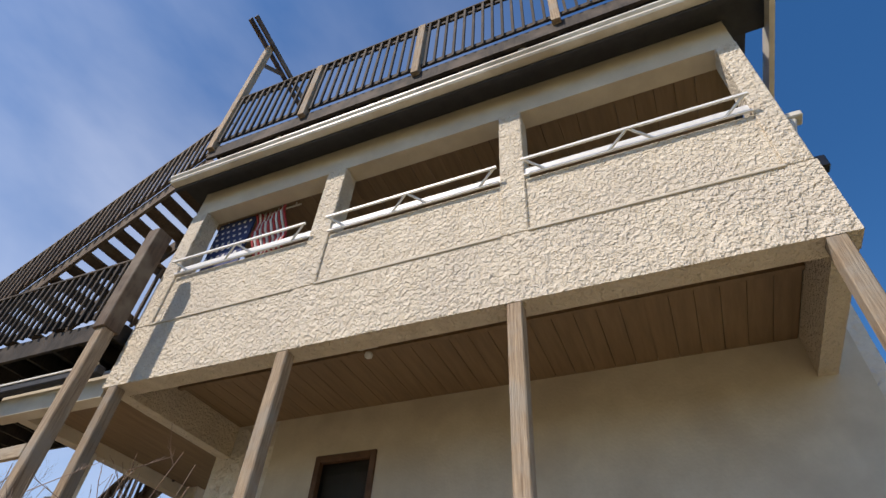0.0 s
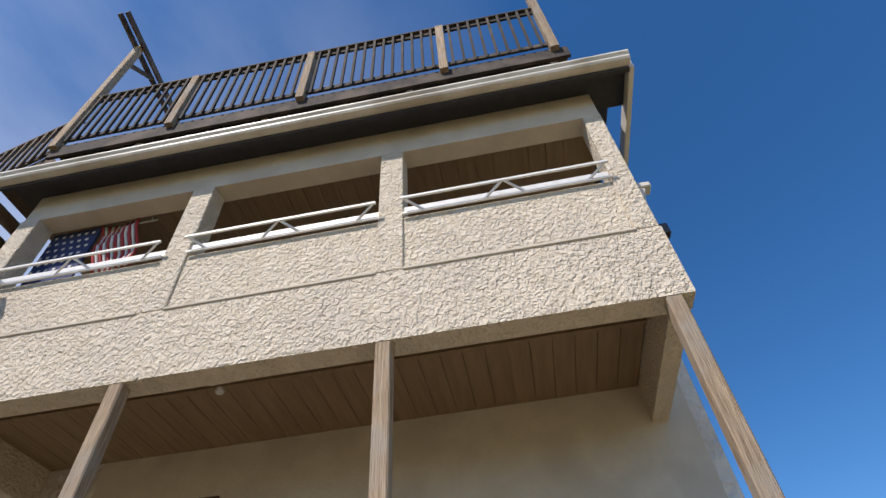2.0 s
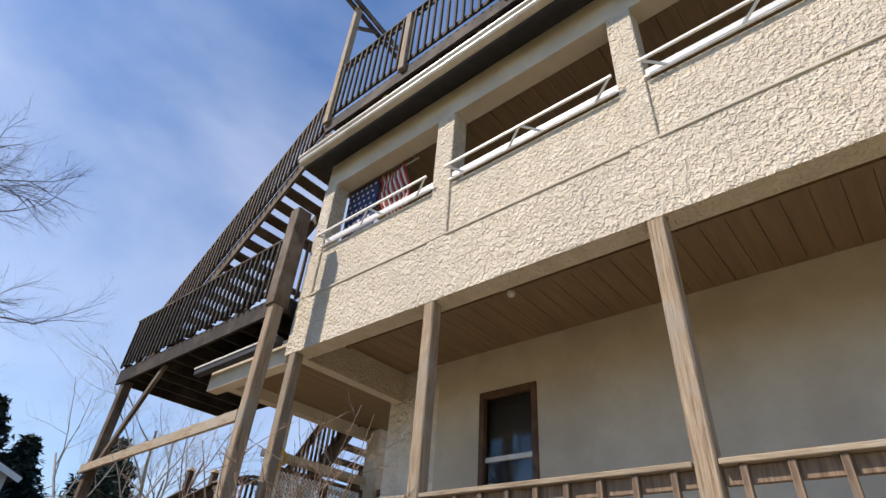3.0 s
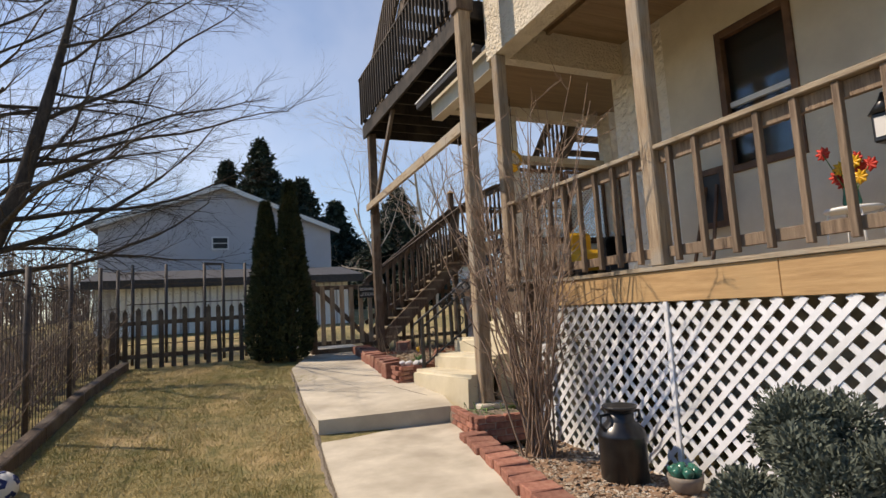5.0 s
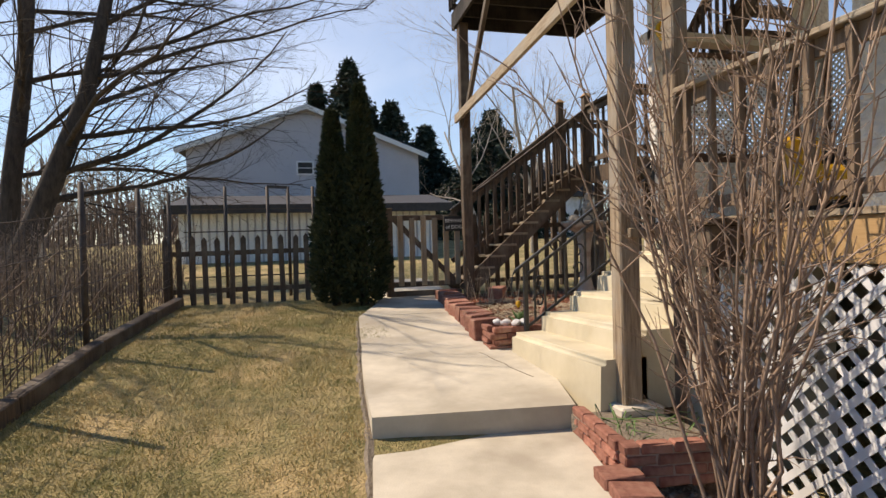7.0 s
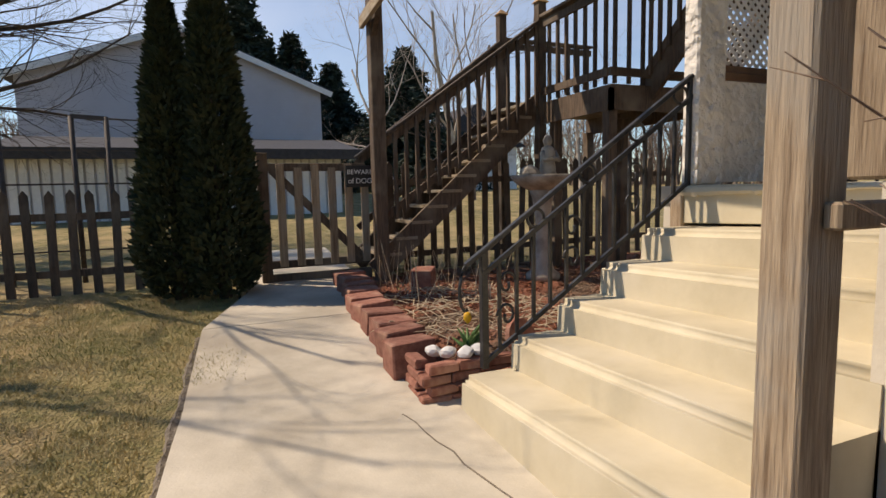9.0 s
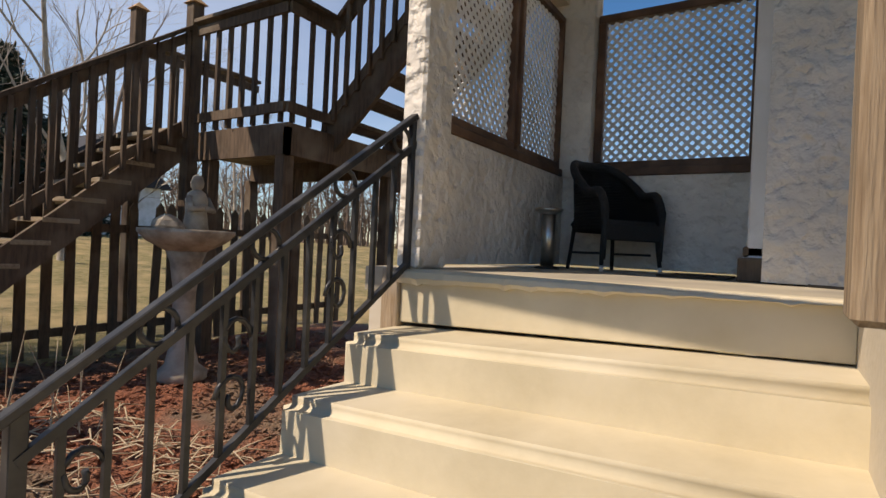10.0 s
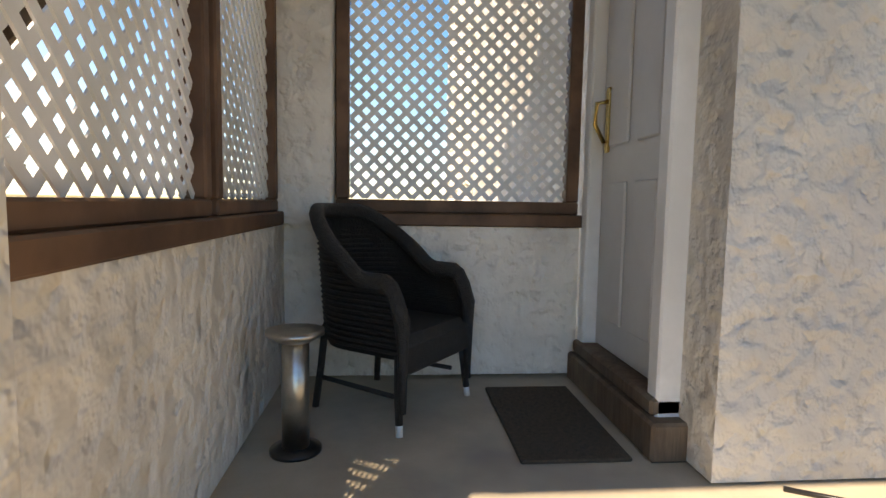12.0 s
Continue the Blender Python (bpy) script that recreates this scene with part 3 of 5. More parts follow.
structure("trim_fascia", block(FX - 0.36, FX - 0.30, Y0 - 0.46, Y1 + 0.28, 7.80, 8.0), FASCIA, "dark fascia board behind the gutter", "trim")
structure("trim_soffit", block(FX - 0.30, FX + 0.26, Y0 - 0.46, Y1 + 0.28, 7.985, 8.01), FASCIA, "dark soffit under the eaves", "trim")
structure("trim_bargeboard", block(FX - 0.36, WX + 4, Y0 - 0.52, Y0 - 0.46, 7.82, 8.05), GUTTER, "pale barge board at the roof end", "trim")
rf = bmesh.new()
beam(rf, (FX - 0.36, (Y0 + Y1) / 2, 8.05), (7.5, (Y0 + Y1) / 2, 8.75), Y1 - Y0 + 0.6, 0.06)
structure("roof", rf, NROOF, "dark shingled roof behind the eaves", "roof")
wl = thing("wall_lamp", "small dark wall lamp on the balcony end wall", "wall lamp", at=(3.74, Y0, 5.36))
part("bracket", block(-0.03, 0.03, -0.10, 0.0, -0.02, 0.02, bevel=0.005), BLACK, wl)
part("shade", block(-0.05, 0.05, -0.13, -0.04, -0.05, 0.10, bevel=0.012), BLACK, wl)
dp = thing("downpipe_elbow", "pale metal downpipe elbow at the balcony corner", "downpipe", at=(3.80, Y0, 6.0))
part("elbow", bar((0, -0.02, -0.16), (0, -0.10, 0.10), 0.11, 0.08, bevel=0.012), GUTTER, dp)
part("outlet", block(-0.07, 0.07, -0.20, -0.05, 0.10, 0.18, bevel=0.012), GUTTER, dp)

# ---- roof deck ----
RX, RB, RT = 3.45, 9.2, 10.72
rdf = bmesh.new()
for i in range(20):
    box(rdf, RX + i * 0.15, RX + 0.14 + i * 0.15, -1.6, 6.45, RB - 0.06, RB - 0.02)
for x in (RX, RX + 1.2, RX + 2.8):
    box(rdf, x, x + 0.05, -1.6, 6.45, RB - 0.3, RB - 0.06)
for i in range(16):
    y = -1.3 + i * 0.5
    box(rdf, RX + 0.05, RX + 2.9, y, y + 0.045, RB - 0.3, RB - 0.06)
structure("floor_roof_deck", rdf, ROOFWOOD, "dark roof deck framing seen from below, its underside shade in the colour", "floor")
RPY = (-1.42, 0.2, 2.4, 4.48, 6.4)


def picket_rail(name, label, p, q, height, step, mat, group="", posts=True):
    """A railing between p and q (floor points), level or sloping, of separate square pickets."""
    p, q = Vector(p), Vector(q)
    th = thing(name, label, "railing", group=group)
    up = Vector((0, 0, 1))
    part("top_rail", bar(p + up * height, q + up * height, 0.12, 0.04, bevel=0.005), mat, th)
    part("upper_rail", bar(p + up * (height - 0.09), q + up * (height - 0.09), 0.035, 0.09), mat, th)
    part("lower_rail", bar(p + up * 0.14, q + up * 0.14, 0.035, 0.09), mat, th)
    n = max(2, int((q - p).length / step))
    me = mesh_of("picket", block(-0.02, 0.02, -0.02, 0.02, 0.02, height - 0.03, bevel=0.003), mat)
    side = (q - p).cross(up).normalized() * 0.04
    for i in range(n):
        c = p.lerp(q, (i + 0.5) / n) + side
        put("picket", me, th, c, (0, 0, math.degrees(math.atan2((q - p).y, (q - p).x))))
    return th


for a, b in zip(RPY, RPY[1:]):
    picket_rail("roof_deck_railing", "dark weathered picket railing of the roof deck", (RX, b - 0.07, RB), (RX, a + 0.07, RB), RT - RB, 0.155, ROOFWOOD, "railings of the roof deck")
for i, y in enumerate(RPY):
    solid("roof_deck_post", block(RX - 0.08, RX + 0.05, y - 0.065, y + 0.065, RB - 0.1, RT + (0.0 if 0 < i < 4 else (2.2 if i == 4 else 1.6)), bevel=0.006), WOOD, "weathered post rising from the roof through the deck railing", "post", group="posts of the roof deck")
for y in (-1.35, 0.75, 2.95, 4.95):
    solid("deck_support", block(RX + 0.06, RX + 0.16, y - 0.05, y + 0.05, 8.09, RB - 0.3, bevel=0.006), WOOD, "short weathered post carrying the roof deck", "post", group="supports of the roof deck")
# cross arm of twin boards on the tall corner post
arm = thing("pergola_arm", "pair of dark boards bolted to the tall corner post", "beam")
for dy in (-0.09, 0.07):
    part("board", bar((RX - 0.7, 6.4 + dy, RT + 2.35), (RX + 1.5, 6.4 + dy, RT + 1.95), 0.04, 0.16), DARKWOOD, arm)
part("brace", bar((RX, 6.4, RT + 1.5), (RX + 0.6, 6.4, RT + 2.05), 0.05, 0.08), DARKWOOD, arm)

# ---- wooden landing at the second floor, its posts and stairs ----
LX, LZ, LY0, LY1 = 3.35, 5.35, 6.2, 11.45
lf = bmesh.new()
for i in range(16):
    box(lf, LX + i * 0.15, LX + 0.14 + i * 0.15, LY0, LY1, LZ - 0.035, LZ)
for x in (LX, LX + 2.3):
    box(lf, x, x + 0.045, LY0, LY1, LZ - 0.28, LZ - 0.035)
for i in range(11):
    y = LY0 + i * 0.52
    box(lf, LX + 0.05, LX + 2.3, y, y + 0.045, LZ - 0.25, LZ - 0.035)
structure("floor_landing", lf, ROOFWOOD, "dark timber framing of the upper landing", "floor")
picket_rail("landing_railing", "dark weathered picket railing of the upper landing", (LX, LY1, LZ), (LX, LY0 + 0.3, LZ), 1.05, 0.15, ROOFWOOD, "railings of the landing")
picket_rail("landing_railing", "dark weathered picket railing of the upper landing", (LX + 2.3, LY1, LZ), (LX, LY1, LZ), 1.05, 0.15, DARKWOOD, "railings of the landing")
picket_rail("landing_railing", "dark weathered picket railing of the upper landing", (LX, LY0 + 0.05, LZ), (LX + 0.9, LY0 + 0.05, LZ), 1.05, 0.15, DARKWOOD, "railings of the landing")
# stair from the landing up to the roof deck
st2 = thing("roof_stair", "steep dark timber stair from landing to roof deck", "stairs")
for x in (LX + 0.25, LX + 1.15):
    part("stringer", bar((x, 11.3, LZ), (x, 6.5, RB - 0.1), 0.05, 0.28), DARKWOOD, st2)
n = 19
for i in range(n):
    k = (i + 0.5) / n
    y, z = 11.3 - 4.8 * k, LZ + (RB - 0.1 - LZ) * k + 0.06
    part("tread", block(LX + 0.27, LX + 1.13, y - 0.13, y + 0.13, z - 0.02, z + 0.02), DARKWOOD, st2)
picket_rail("stair_railing", "dark sloping picket railing of the roof stair", (LX + 0.2, 11.3, LZ + 0.1), (LX + 0.2, 6.5, RB), 1.05, 0.16, DARKWOOD)
# posts under the landing
NP = (3.02, 5.76)
tp = thing("corner_post", "tall weathered square timber post with deep grain and cracks", "post")
part("post", block(NP[0], NP[0] + 0.16, NP[1], NP[1] + 0.14, 0.18, 5.1, bevel=0.012), WOOD, tp)
part("sleeve", block(NP[0] - 0.03, NP[0] + 0.2, NP[1] - 0.02, NP[1] + 0.18, 4.9, 6.5, bevel=0.01), DARKWOOD, tp)
part("footing", block(NP[0] - 0.06, NP[0] + 0.28, NP[1] - 0.08, NP[1] + 0.26, -0.1, 0.19, bevel=0.015), STUCCO_FLAT, tp)
solid("rail_stub", block(NP[0] + 0.05, 3.40, NP[1] - 0.05, NP[1] - 0.001, 1.40, 1.475, bevel=0.008), WOOD, "short grey timber stub nailed to the corner post", "rail")
pbx = thing("planter_box", "dark stained wooden box with overhanging lid beside the post", "box", at=(3.46, 5.50, 0))
part("body", block(-0.13, 0.12, -0.28, 0.20, 1.20, 1.47, bevel=0.006), DARKWOOD, pbx)
part("lid", block(-0.17, 0.12, -0.31, 0.235, 1.472, 1.515, bevel=0.01), DARKWOOD, pbx)
for y in (-0.22, 0.12):
    part("leg", block(-0.10, -0.04, y - 0.03, y + 0.03, -0.14, 1.20, bevel=0.005), DARKWOOD, pbx)

solid("gate_post", block(3.39, 3.55, 11.12, 11.28, 0.3, 5.1, bevel=0.01), DARKWOOD, "tall dark timber post beside the gate", "post")
br = bar((3.34, 11.3, 3.50), (3.04, 5.9, 3.46), 0.05, 0.14, bevel=0.006)
solid("tie_beam", br, WOOD_H, "weathered board nailed between the two tall posts", "beam")
solid("knee_brace", bar((3.44, 11.15, 3.35), (3.44, 9.6, 5.1), 0.06, 0.1), DARKWOOD, "dark diagonal brace under the landing", "brace")

# ---- porch ----
pf = bmesh.new()
box(pf, 4.62, 6.95, 4.2, 7.9, PORCH - 0.12, PORCH)
random.seed(8)
structure("floor_porch", pf, PORCHFLOOR, "painted concrete porch floor with worn edge", "floor")
# ragged rounded lip and the board riser, both running slightly uphill towards the house
random.seed(8)
lip = bmesh.new()
N_ = 60
ring = []
for i in range(N_ + 1):
    y = 5.9 + 1.8 * i / N_
    low = 1.505 - 0.055 * i / N_ + (random.uniform(-0.012, 0.004) if random.random() < 0.35 else 0)
    out = random.uniform(-0.004, 0.004)
    ring.append([lip.verts.new((x, y, z)) for x, z in ((4.66, PORCH + 0.003), (4.60 + out, PORCH + 0.001), (4.575 + out, PORCH - 0.012), (4.565 + out, (PORCH + low) / 2 - 0.008), (4.575 + out, low), (4.66, low))])
for a, b in zip(ring, ring[1:]):
    for k in range(6):
        lip.faces.new((a[k], a[(k + 1) % 6], b[(k + 1) % 6], b[k]))
lip.faces.new(ring[0])
lip.faces.new(ring[-1][::-1])
structure("trim_porch_lip", lip, STEP, "chipped cream painted edge of the porch floor", "trim")
rsr = block(4.60, 4.64, 5.9, 7.66, 1.262, 1.455, bevel=0.004)
for v_ in rsr.verts:
    v_.co.z += 0.034 * (7.72 - v_.co.y)
structure("trim_porch_riser", rsr, STEP, "cream painted riser board under the porch edge", "trim")
solid("riser_post", block(4.575, 4.665, 7.66, 7.76, 1.22, PORCH + 0.0, bevel=0.006), WOOD, "short worn wooden post end beside the top step", "post")
# concrete steps with rounded noses
treads = [(2.90, 0.43), (3.24, 0.63), (3.575, 0.83), (3.91, 1.035), (4.25, 1.24)]
stairs = thing("stairs", "cream painted concrete steps with rounded worn edges", "stairs", kind="structure")
for i, (x, z) in enumerate(treads):
    sb = bmesh.new()
    r = bmesh.ops.create_cube(sb, size=1.0)
    x1 = treads[i + 1][0] + 0.04 if i < 4 else 4.66
    bmesh.ops.transform(sb, matrix=Matrix.Translation(((x + x1) / 2, 6.79, z - 0.30)) @ Matrix.Diagonal((x1 - x, 1.86, 0.6, 1)), verts=r["verts"])
    es = [e for e in sb.edges if all(v.co.z > z - 0.1 for v in e.verts) and (all(v.co.x < x + 0.01 for v in e.verts) or all(v.co.y > 7.7 for v in e.verts))]
    es += [e for e in sb.edges if all(v.co.x < x + 0.01 and v.co.y > 7.7 for v in e.verts)]
    bmesh.ops.bevel(sb, geom=es, offset=0.045, segments=5, affect="EDGES")
    for v_ in sb.verts:
        # worn treads rise towards the house and the risers lean back
        v_.co.z += 0.042 * (7.72 - v_.co.y)
        if v_.co.x < x + 0.02 and v_.co.z < z - 0.1:
            v_.co.x -= 0.02
    for f in sb.faces:
        f.smooth = len(f.verts) == 4 and f.calc_area() < 0.15
    part("step", sb, STEP, stairs)
structure("wall_stair_core", block(3.7, 4.62, 5.9, 7.7, -0.2, 0.7), STEP, "solid concrete core under the steps")
structure("wall_porch_base", block(4.64, 6.95, 7.72, 7.88, 0.2, PORCH - 0.125), STUCCO_FLAT, "stucco base below the porch")
structure("wall_porch_base_2", block(6.8, 6.95, 6.5, 7.72, 0.2, PORCH - 0.125), STUCCO_FLAT, "stucco base at the back of the porch")

structure("wall_porch_column", block(4.62, 4.885, 7.585, 7.715, PORCH + 0.003, 4.38, bevel=0.015), STUCCO_IN, "rough white stucco porch column")
HW = 2.24
structure("wall_porch_left", block(4.887, 6.72, 7.645, 7.715, PORCH + 0.02, HW), STUCCO_IN, "rough stucco half wall of the porch")
structure("wall_porch_end", block(6.72, 6.88, 6.28, 7.80, PORCH + 0.02, HW), STUCCO_IN, "rough stucco half wall at the end of the porch")
structure("wall_porch_corner", block(6.67, 6.86, 7.425, 7.76, HW, 4.55, bevel=0.008), STUCCO_IN, "slim stucco corner pier of the porch")
structure("wall_porch_header", block(4.62, 6.88, 7.64, 7.84, 3.62, 3.72), STUCCO_FLAT, "beam above the lattice", "wall")
structure("ceiling_porch", block(3.75, 7.1, 6.14, 8.15, 4.55, 4.65), SOFFIT, "brown porch ceiling", "ceiling")
structure("wall_porch_beam", block(3.62, 3.80, 6.14, 8.15, 4.38, 4.75), STUCCO_FLAT, "plaster beam along the front of the porch roof")
structure("wall_porch_beam_2", block(3.80, 6.9, 7.66, 7.84, 4.38, 4.55), STUCCO_FLAT, "plaster beam along the side of the porch roof")
gt2 = thing("gutter_porch", "dark metal gutter along the porch roof", "gutter", kind="structure")
part("trough", block(3.44, 3.56, 6.2, 8.4, 4.62, 4.74, bevel=0.015), FASCIA, gt2)
part("lip", block(3.425, 3.44, 6.2, 8.4, 4.72, 4.745), GUTTER, gt2)

structure("trim_sill_left", block(4.887, 6.66, 7.632, 7.735, HW + 0.002, HW + 0.06, bevel=0.006), BROWN, "brown timber sill on the half wall", "trim")
structure("trim_sill_end", block(6.70, 6.89, 6.26, 7.43, HW + 0.002, HW + 0.06, bevel=0.006), BROWN, "brown timber sill on the end wall", "trim")
# brown framed fine white lattice
LT = 3.46
for u0, u1 in ((4.89, 5.76), (5.84, 6.62)):
    lattice("lattice_screen", "white lattice screen in a brown wooden frame on the half wall", u0 + 0.05, u1 - 0.02, HW + 0.11, LT, 7.685, "x", 0.073, 0.032, 0.006, VINYL, BROWN, 0.05)
lattice("lattice_screen", "white lattice screen in a brown wooden frame at the porch end", 6.34, 7.36, HW + 0.12, LT, 6.78, "y", 0.073, 0.032, 0.006, VINYL, BROWN, 0.06)

# porch door
dr = thing("door_1", "closed pale grey panelled door with white casing", "door", kind="structure")
DY = 6.18
part("door_leaf", block(5.99, 6.62, DY + 0.002, DY + 0.04, 1.72, 3.78, bevel=0.003), DOORPAINT, dr)
for x0, x1, z0, z1 in ((6.07, 6.26, 1.85, 2.45), (6.34, 6.53, 1.85, 2.45), (6.07, 6.26, 2.6, 3.55), (6.34, 6.53, 2.6, 3.55)):
    part("panel", block(x0, x1, DY + 0.038, DY + 0.052, z0, z1, bevel=0.008), DOORPAINT, dr)
for x0, x1 in ((5.90, 5.975), (6.625, 6.70)):
    part("casing", block(x0, x1, DY + 0.002, DY + 0.10, 1.64, 3.86, bevel=0.008), WHITE, dr)
part("casing", block(5.90, 6.70, DY + 0.002, DY + 0.10, 3.862, 3.95, bevel=0.008), WHITE, dr)
part("threshold", block(5.9, 6.70, DY + 0.002, DY + 0.12, 1.655, 1.715, bevel=0.01), DARKWOOD, dr, "worn dark threshold")
hd = part("handle_plate", block(6.54, 6.58, DY + 0.04, DY + 0.052, 2.58, 2.86, bevel=0.004), BRASS, dr, "brass handle plate")
part("lever", tube(bmesh.new(), [(6.56, DY + 0.05, 2.80), (6.56, DY + 0.10, 2.79), (6.56, DY + 0.105, 2.70), (6.56, DY + 0.06, 2.62)], 0.010, 8), BRASS, hd)
structure("trim_door_step", block(5.84, 6.71, DY + 0.003, DY + 0.14, PORCH, 1.653, bevel=0.01), DARKWOOD, "low dark step below the door", "trim")
solid("doormat", block(5.86, 6.56, 6.37, 6.74, PORCH, PORCH + 0.014, bevel=0.004), MAT, "worn brown doormat on the porch floor", "doormat")
cable = bmesh.new()
tube(cable, [(5.66, 6.0, PORCH + 0.008), (5.55, 5.8, PORCH + 0.008), (5.6, 5.5, PORCH + 0.04), (5.62, 5.0, PORCH + 0.05)], 0.008)
solid("cable", cable, BLACK, "thin black cable lying at the wall foot", "cable")

# steel ash bin
ab = thing("ash_bin", "slim brushed steel ashtray bin with wide rim", "bin", at=(6.0, 7.47, PORCH))
part("base", lathe([(0.085, 0), (0.085, 0.012), (0.05, 0.02)], 24), BLACK, ab)
part("tube", lathe([(0.045, 0.02), (0.045, 0.38)], 24), STEEL, ab)
part("rim", lathe([(0.05, 0.37), (0.095, 0.395), (0.095, 0.41), (0.05, 0.405)], 24), STEEL, ab)


# wicker armchair
def wicker_chair(at, turn):
    ch = thing("wicker_armchair", "black painted wicker armchair with curved back, worn leg tips", "armchair", at=at)
    ch.rotation_euler = (0, 0, radians(turn))
    # one woven shell: a tall round back that sweeps down into two full arms
    bm = bmesh.new()
    N, M = 44, 10
    plan = []
    for i in range(N + 1):
        u = i / N
        if u < 0.24:
            plan.append((-0.33, -0.33 + 0.36 * u / 0.24, 0.0))
        elif u > 0.76:
            plan.append((0.33, -0.33 + 0.36 * (1 - u) / 0.24, 0.0))
        else:
            a = math.pi * (u - 0.24) / 0.52
            plan.append((-0.33 * math.cos(a), 0.03 + 0.30 * math.sin(a), math.sin(a)))
    rows, rim_pts = [], []
    for i, (px, py, b) in enumerate(plan):
        u = min(i, N - i) / N
        arm = 0.66 - 0.16 * max(0.0, 1 - u / 0.07) ** 2
        k0 = max(0.0, min(1.0, (u - 0.15) / 0.27))
        top = arm + 0.30 * k0 * k0 * (3 - 2 * k0)
        lean = 0.10 * b
        ring = []
        for j in range(M + 1):
            k = j / M
            belly = 0.02 * math.sin(k * math.pi)
            ring.append(bm.verts.new((px * (1 + belly), py + lean * k + belly * b, 0.33 + (top - 0.33) * k)))
        rim_pts.append(Vector((px * 1.02, py + lean + 0.012 * b, top)))
        rows.append(ring)
    for a, b in zip(rows, rows[1:]):
        for j in range(len(a) - 1):
            bm.faces.new((a[j], b[j], b[j + 1], a[j + 1])).smooth = True
    bmesh.ops.solidify(bm, geom=bm.faces[:], thickness=0.03)
    part("backrest", bm, WICKER, ch)
    ends_ = [[Vector((sx_ * 0.335, -0.335, z)) for z in (0.10, 0.25, 0.40)] for sx_ in (-1, 1)]
    part("rolled_rim", tube(bmesh.new(), ends_[0] + rim_pts + ends_[1][::-1], [0.02, 0.024, 0.03] + [0.042] * len(rim_pts) + [0.03, 0.024, 0.02], 10), WICKER, ch)
    wv = bmesh.new()
    for z in [0.36 + 0.026 * i for i in range(21)]:
        run = [Vector((px * 1.035, py + 0.10 * b * max(0.0, z - 0.33) / 0.63 + 0.014 * b + 0.004 * math.sin(i * 2.3), z)) for i, (px, py, b) in enumerate(plan) if rim_pts[i].z > z + 0.01]
        if len(run) > 3:
            tube(wv, run, 0.008, 4)
    tagged(part("weave", wv, WICKER, ch), kind="stuff")
    part("seat", block(-0.31, 0.31, -0.34, 0.26, 0.36, 0.43, bevel=0.03), WICKER, ch)
    part("apron", block(-0.325, 0.325, -0.35, -0.31, 0.26, 0.40, bevel=0.012), WICKER, ch)
    for x, y, s in ((-0.31, -0.29, -1), (0.31, -0.29, 1), (-0.24, 0.26, -1), (0.24, 0.26, 1)):
        part("leg", tube(bmesh.new(), [(x, y, 0.4), (x + 0.02 * s, y * 1.05, 0.2), (x + 0.035 * s, y * 1.12, 0.05)], 0.02, 8), WICKER, ch)
        part("leg_tip", tube(bmesh.new(), [(x + 0.035 * s, y * 1.12, 0.05), (x + 0.04 * s, y * 1.14, 0.0)], 0.019, 8), FLAGWHITE if y < 0 else WICKER, ch, "worn pale leg tip" if y < 0 else "")
    part("stretcher", tube(bmesh.new(), [(-0.29, -0.25, 0.15), (-0.26, 0.27, 0.15)], 0.012, 6), WICKER, ch)
    part("stretcher", tube(bmesh.new(), [(0.29, -0.25, 0.15), (0.26, 0.27, 0.15)], 0.012, 6), WICKER, ch)
    return ch


wicker_chair((6.43, 7.17, PORCH), -36).scale = (0.72, 0.72, 0.82)

# ---- iron stair rail ----
ir = thing("iron_handrail", "black wrought iron handrail with scrolls along the steps", "railing")
RY = 7.72


def rail_at(x, off):
    k = (x - 2.99) / (4.60 - 2.99)
    return Vector((x, RY + 0.05 - 0.135 * k, 1.08 + (2.24 - 1.08) * k + off))


part("handrail", bar(rail_at(2.98, -0.0), rail_at(4.62, 0.0), 0.044, 0.028, bevel=0.004), IRON, ir)
part("mid_rail", bar(rail_at(3.10, -0.14), rail_at(4.64, -0.14), 0.028, 0.028), IRON, ir)
part("low_rail", bar(rail_at(3.10, -0.70), rail_at(4.60, -0.70), 0.026, 0.026), IRON, ir)
part("newel", block(3.08, 3.125, RY + 0.03, RY + 0.075, 0.42, 1.16, bevel=0.003), IRON, ir)
part("end_post", block(4.585, 4.615, RY - 0.102, RY - 0.072, PORCH + 0.0, 2.25, bevel=0.003), IRON, ir)
part("curl", tube(bmesh.new(), [rail_at(2.99 - 0.05 * math.sin(k * 0.45), -0.14 + 0.14 * math.cos(k * 0.45)) for k in range(8)], 0.011, 6), IRON, ir)
for i in range(12):
    x = 3.20 + i * 0.117
    a, b = rail_at(x, -0.14), rail_at(x, -0.70)
    part("baluster", bar(a, b, 0.020, 0.020), IRON, ir)
for x in (3.45, 3.82, 4.19, 4.53):
    c = rail_at(x, -0.07)
    part("scroll", tube(bmesh.new(), [c + Vector((0.062 * math.cos(k * 0.42), 0, 0.062 * math.sin(k * 0.42) * (1 - k * 0.012))) for k in range(16)], 0.010, 6), IRON, ir)
for i in range(3):
    c = rail_at(3.25 + i * 0.46, -0.42)
    for s in (1, -1):
        part("scroll", tube(bmesh.new(), [c + Vector((s * (0.07 * (1 - k / 16)) * math.cos(k * 0.5), 0, s * 0.10 + 0.08 * (1 - k / 22) * math.sin(k * 0.5))) for k in range(14)], 0.010, 6), IRON, ir)

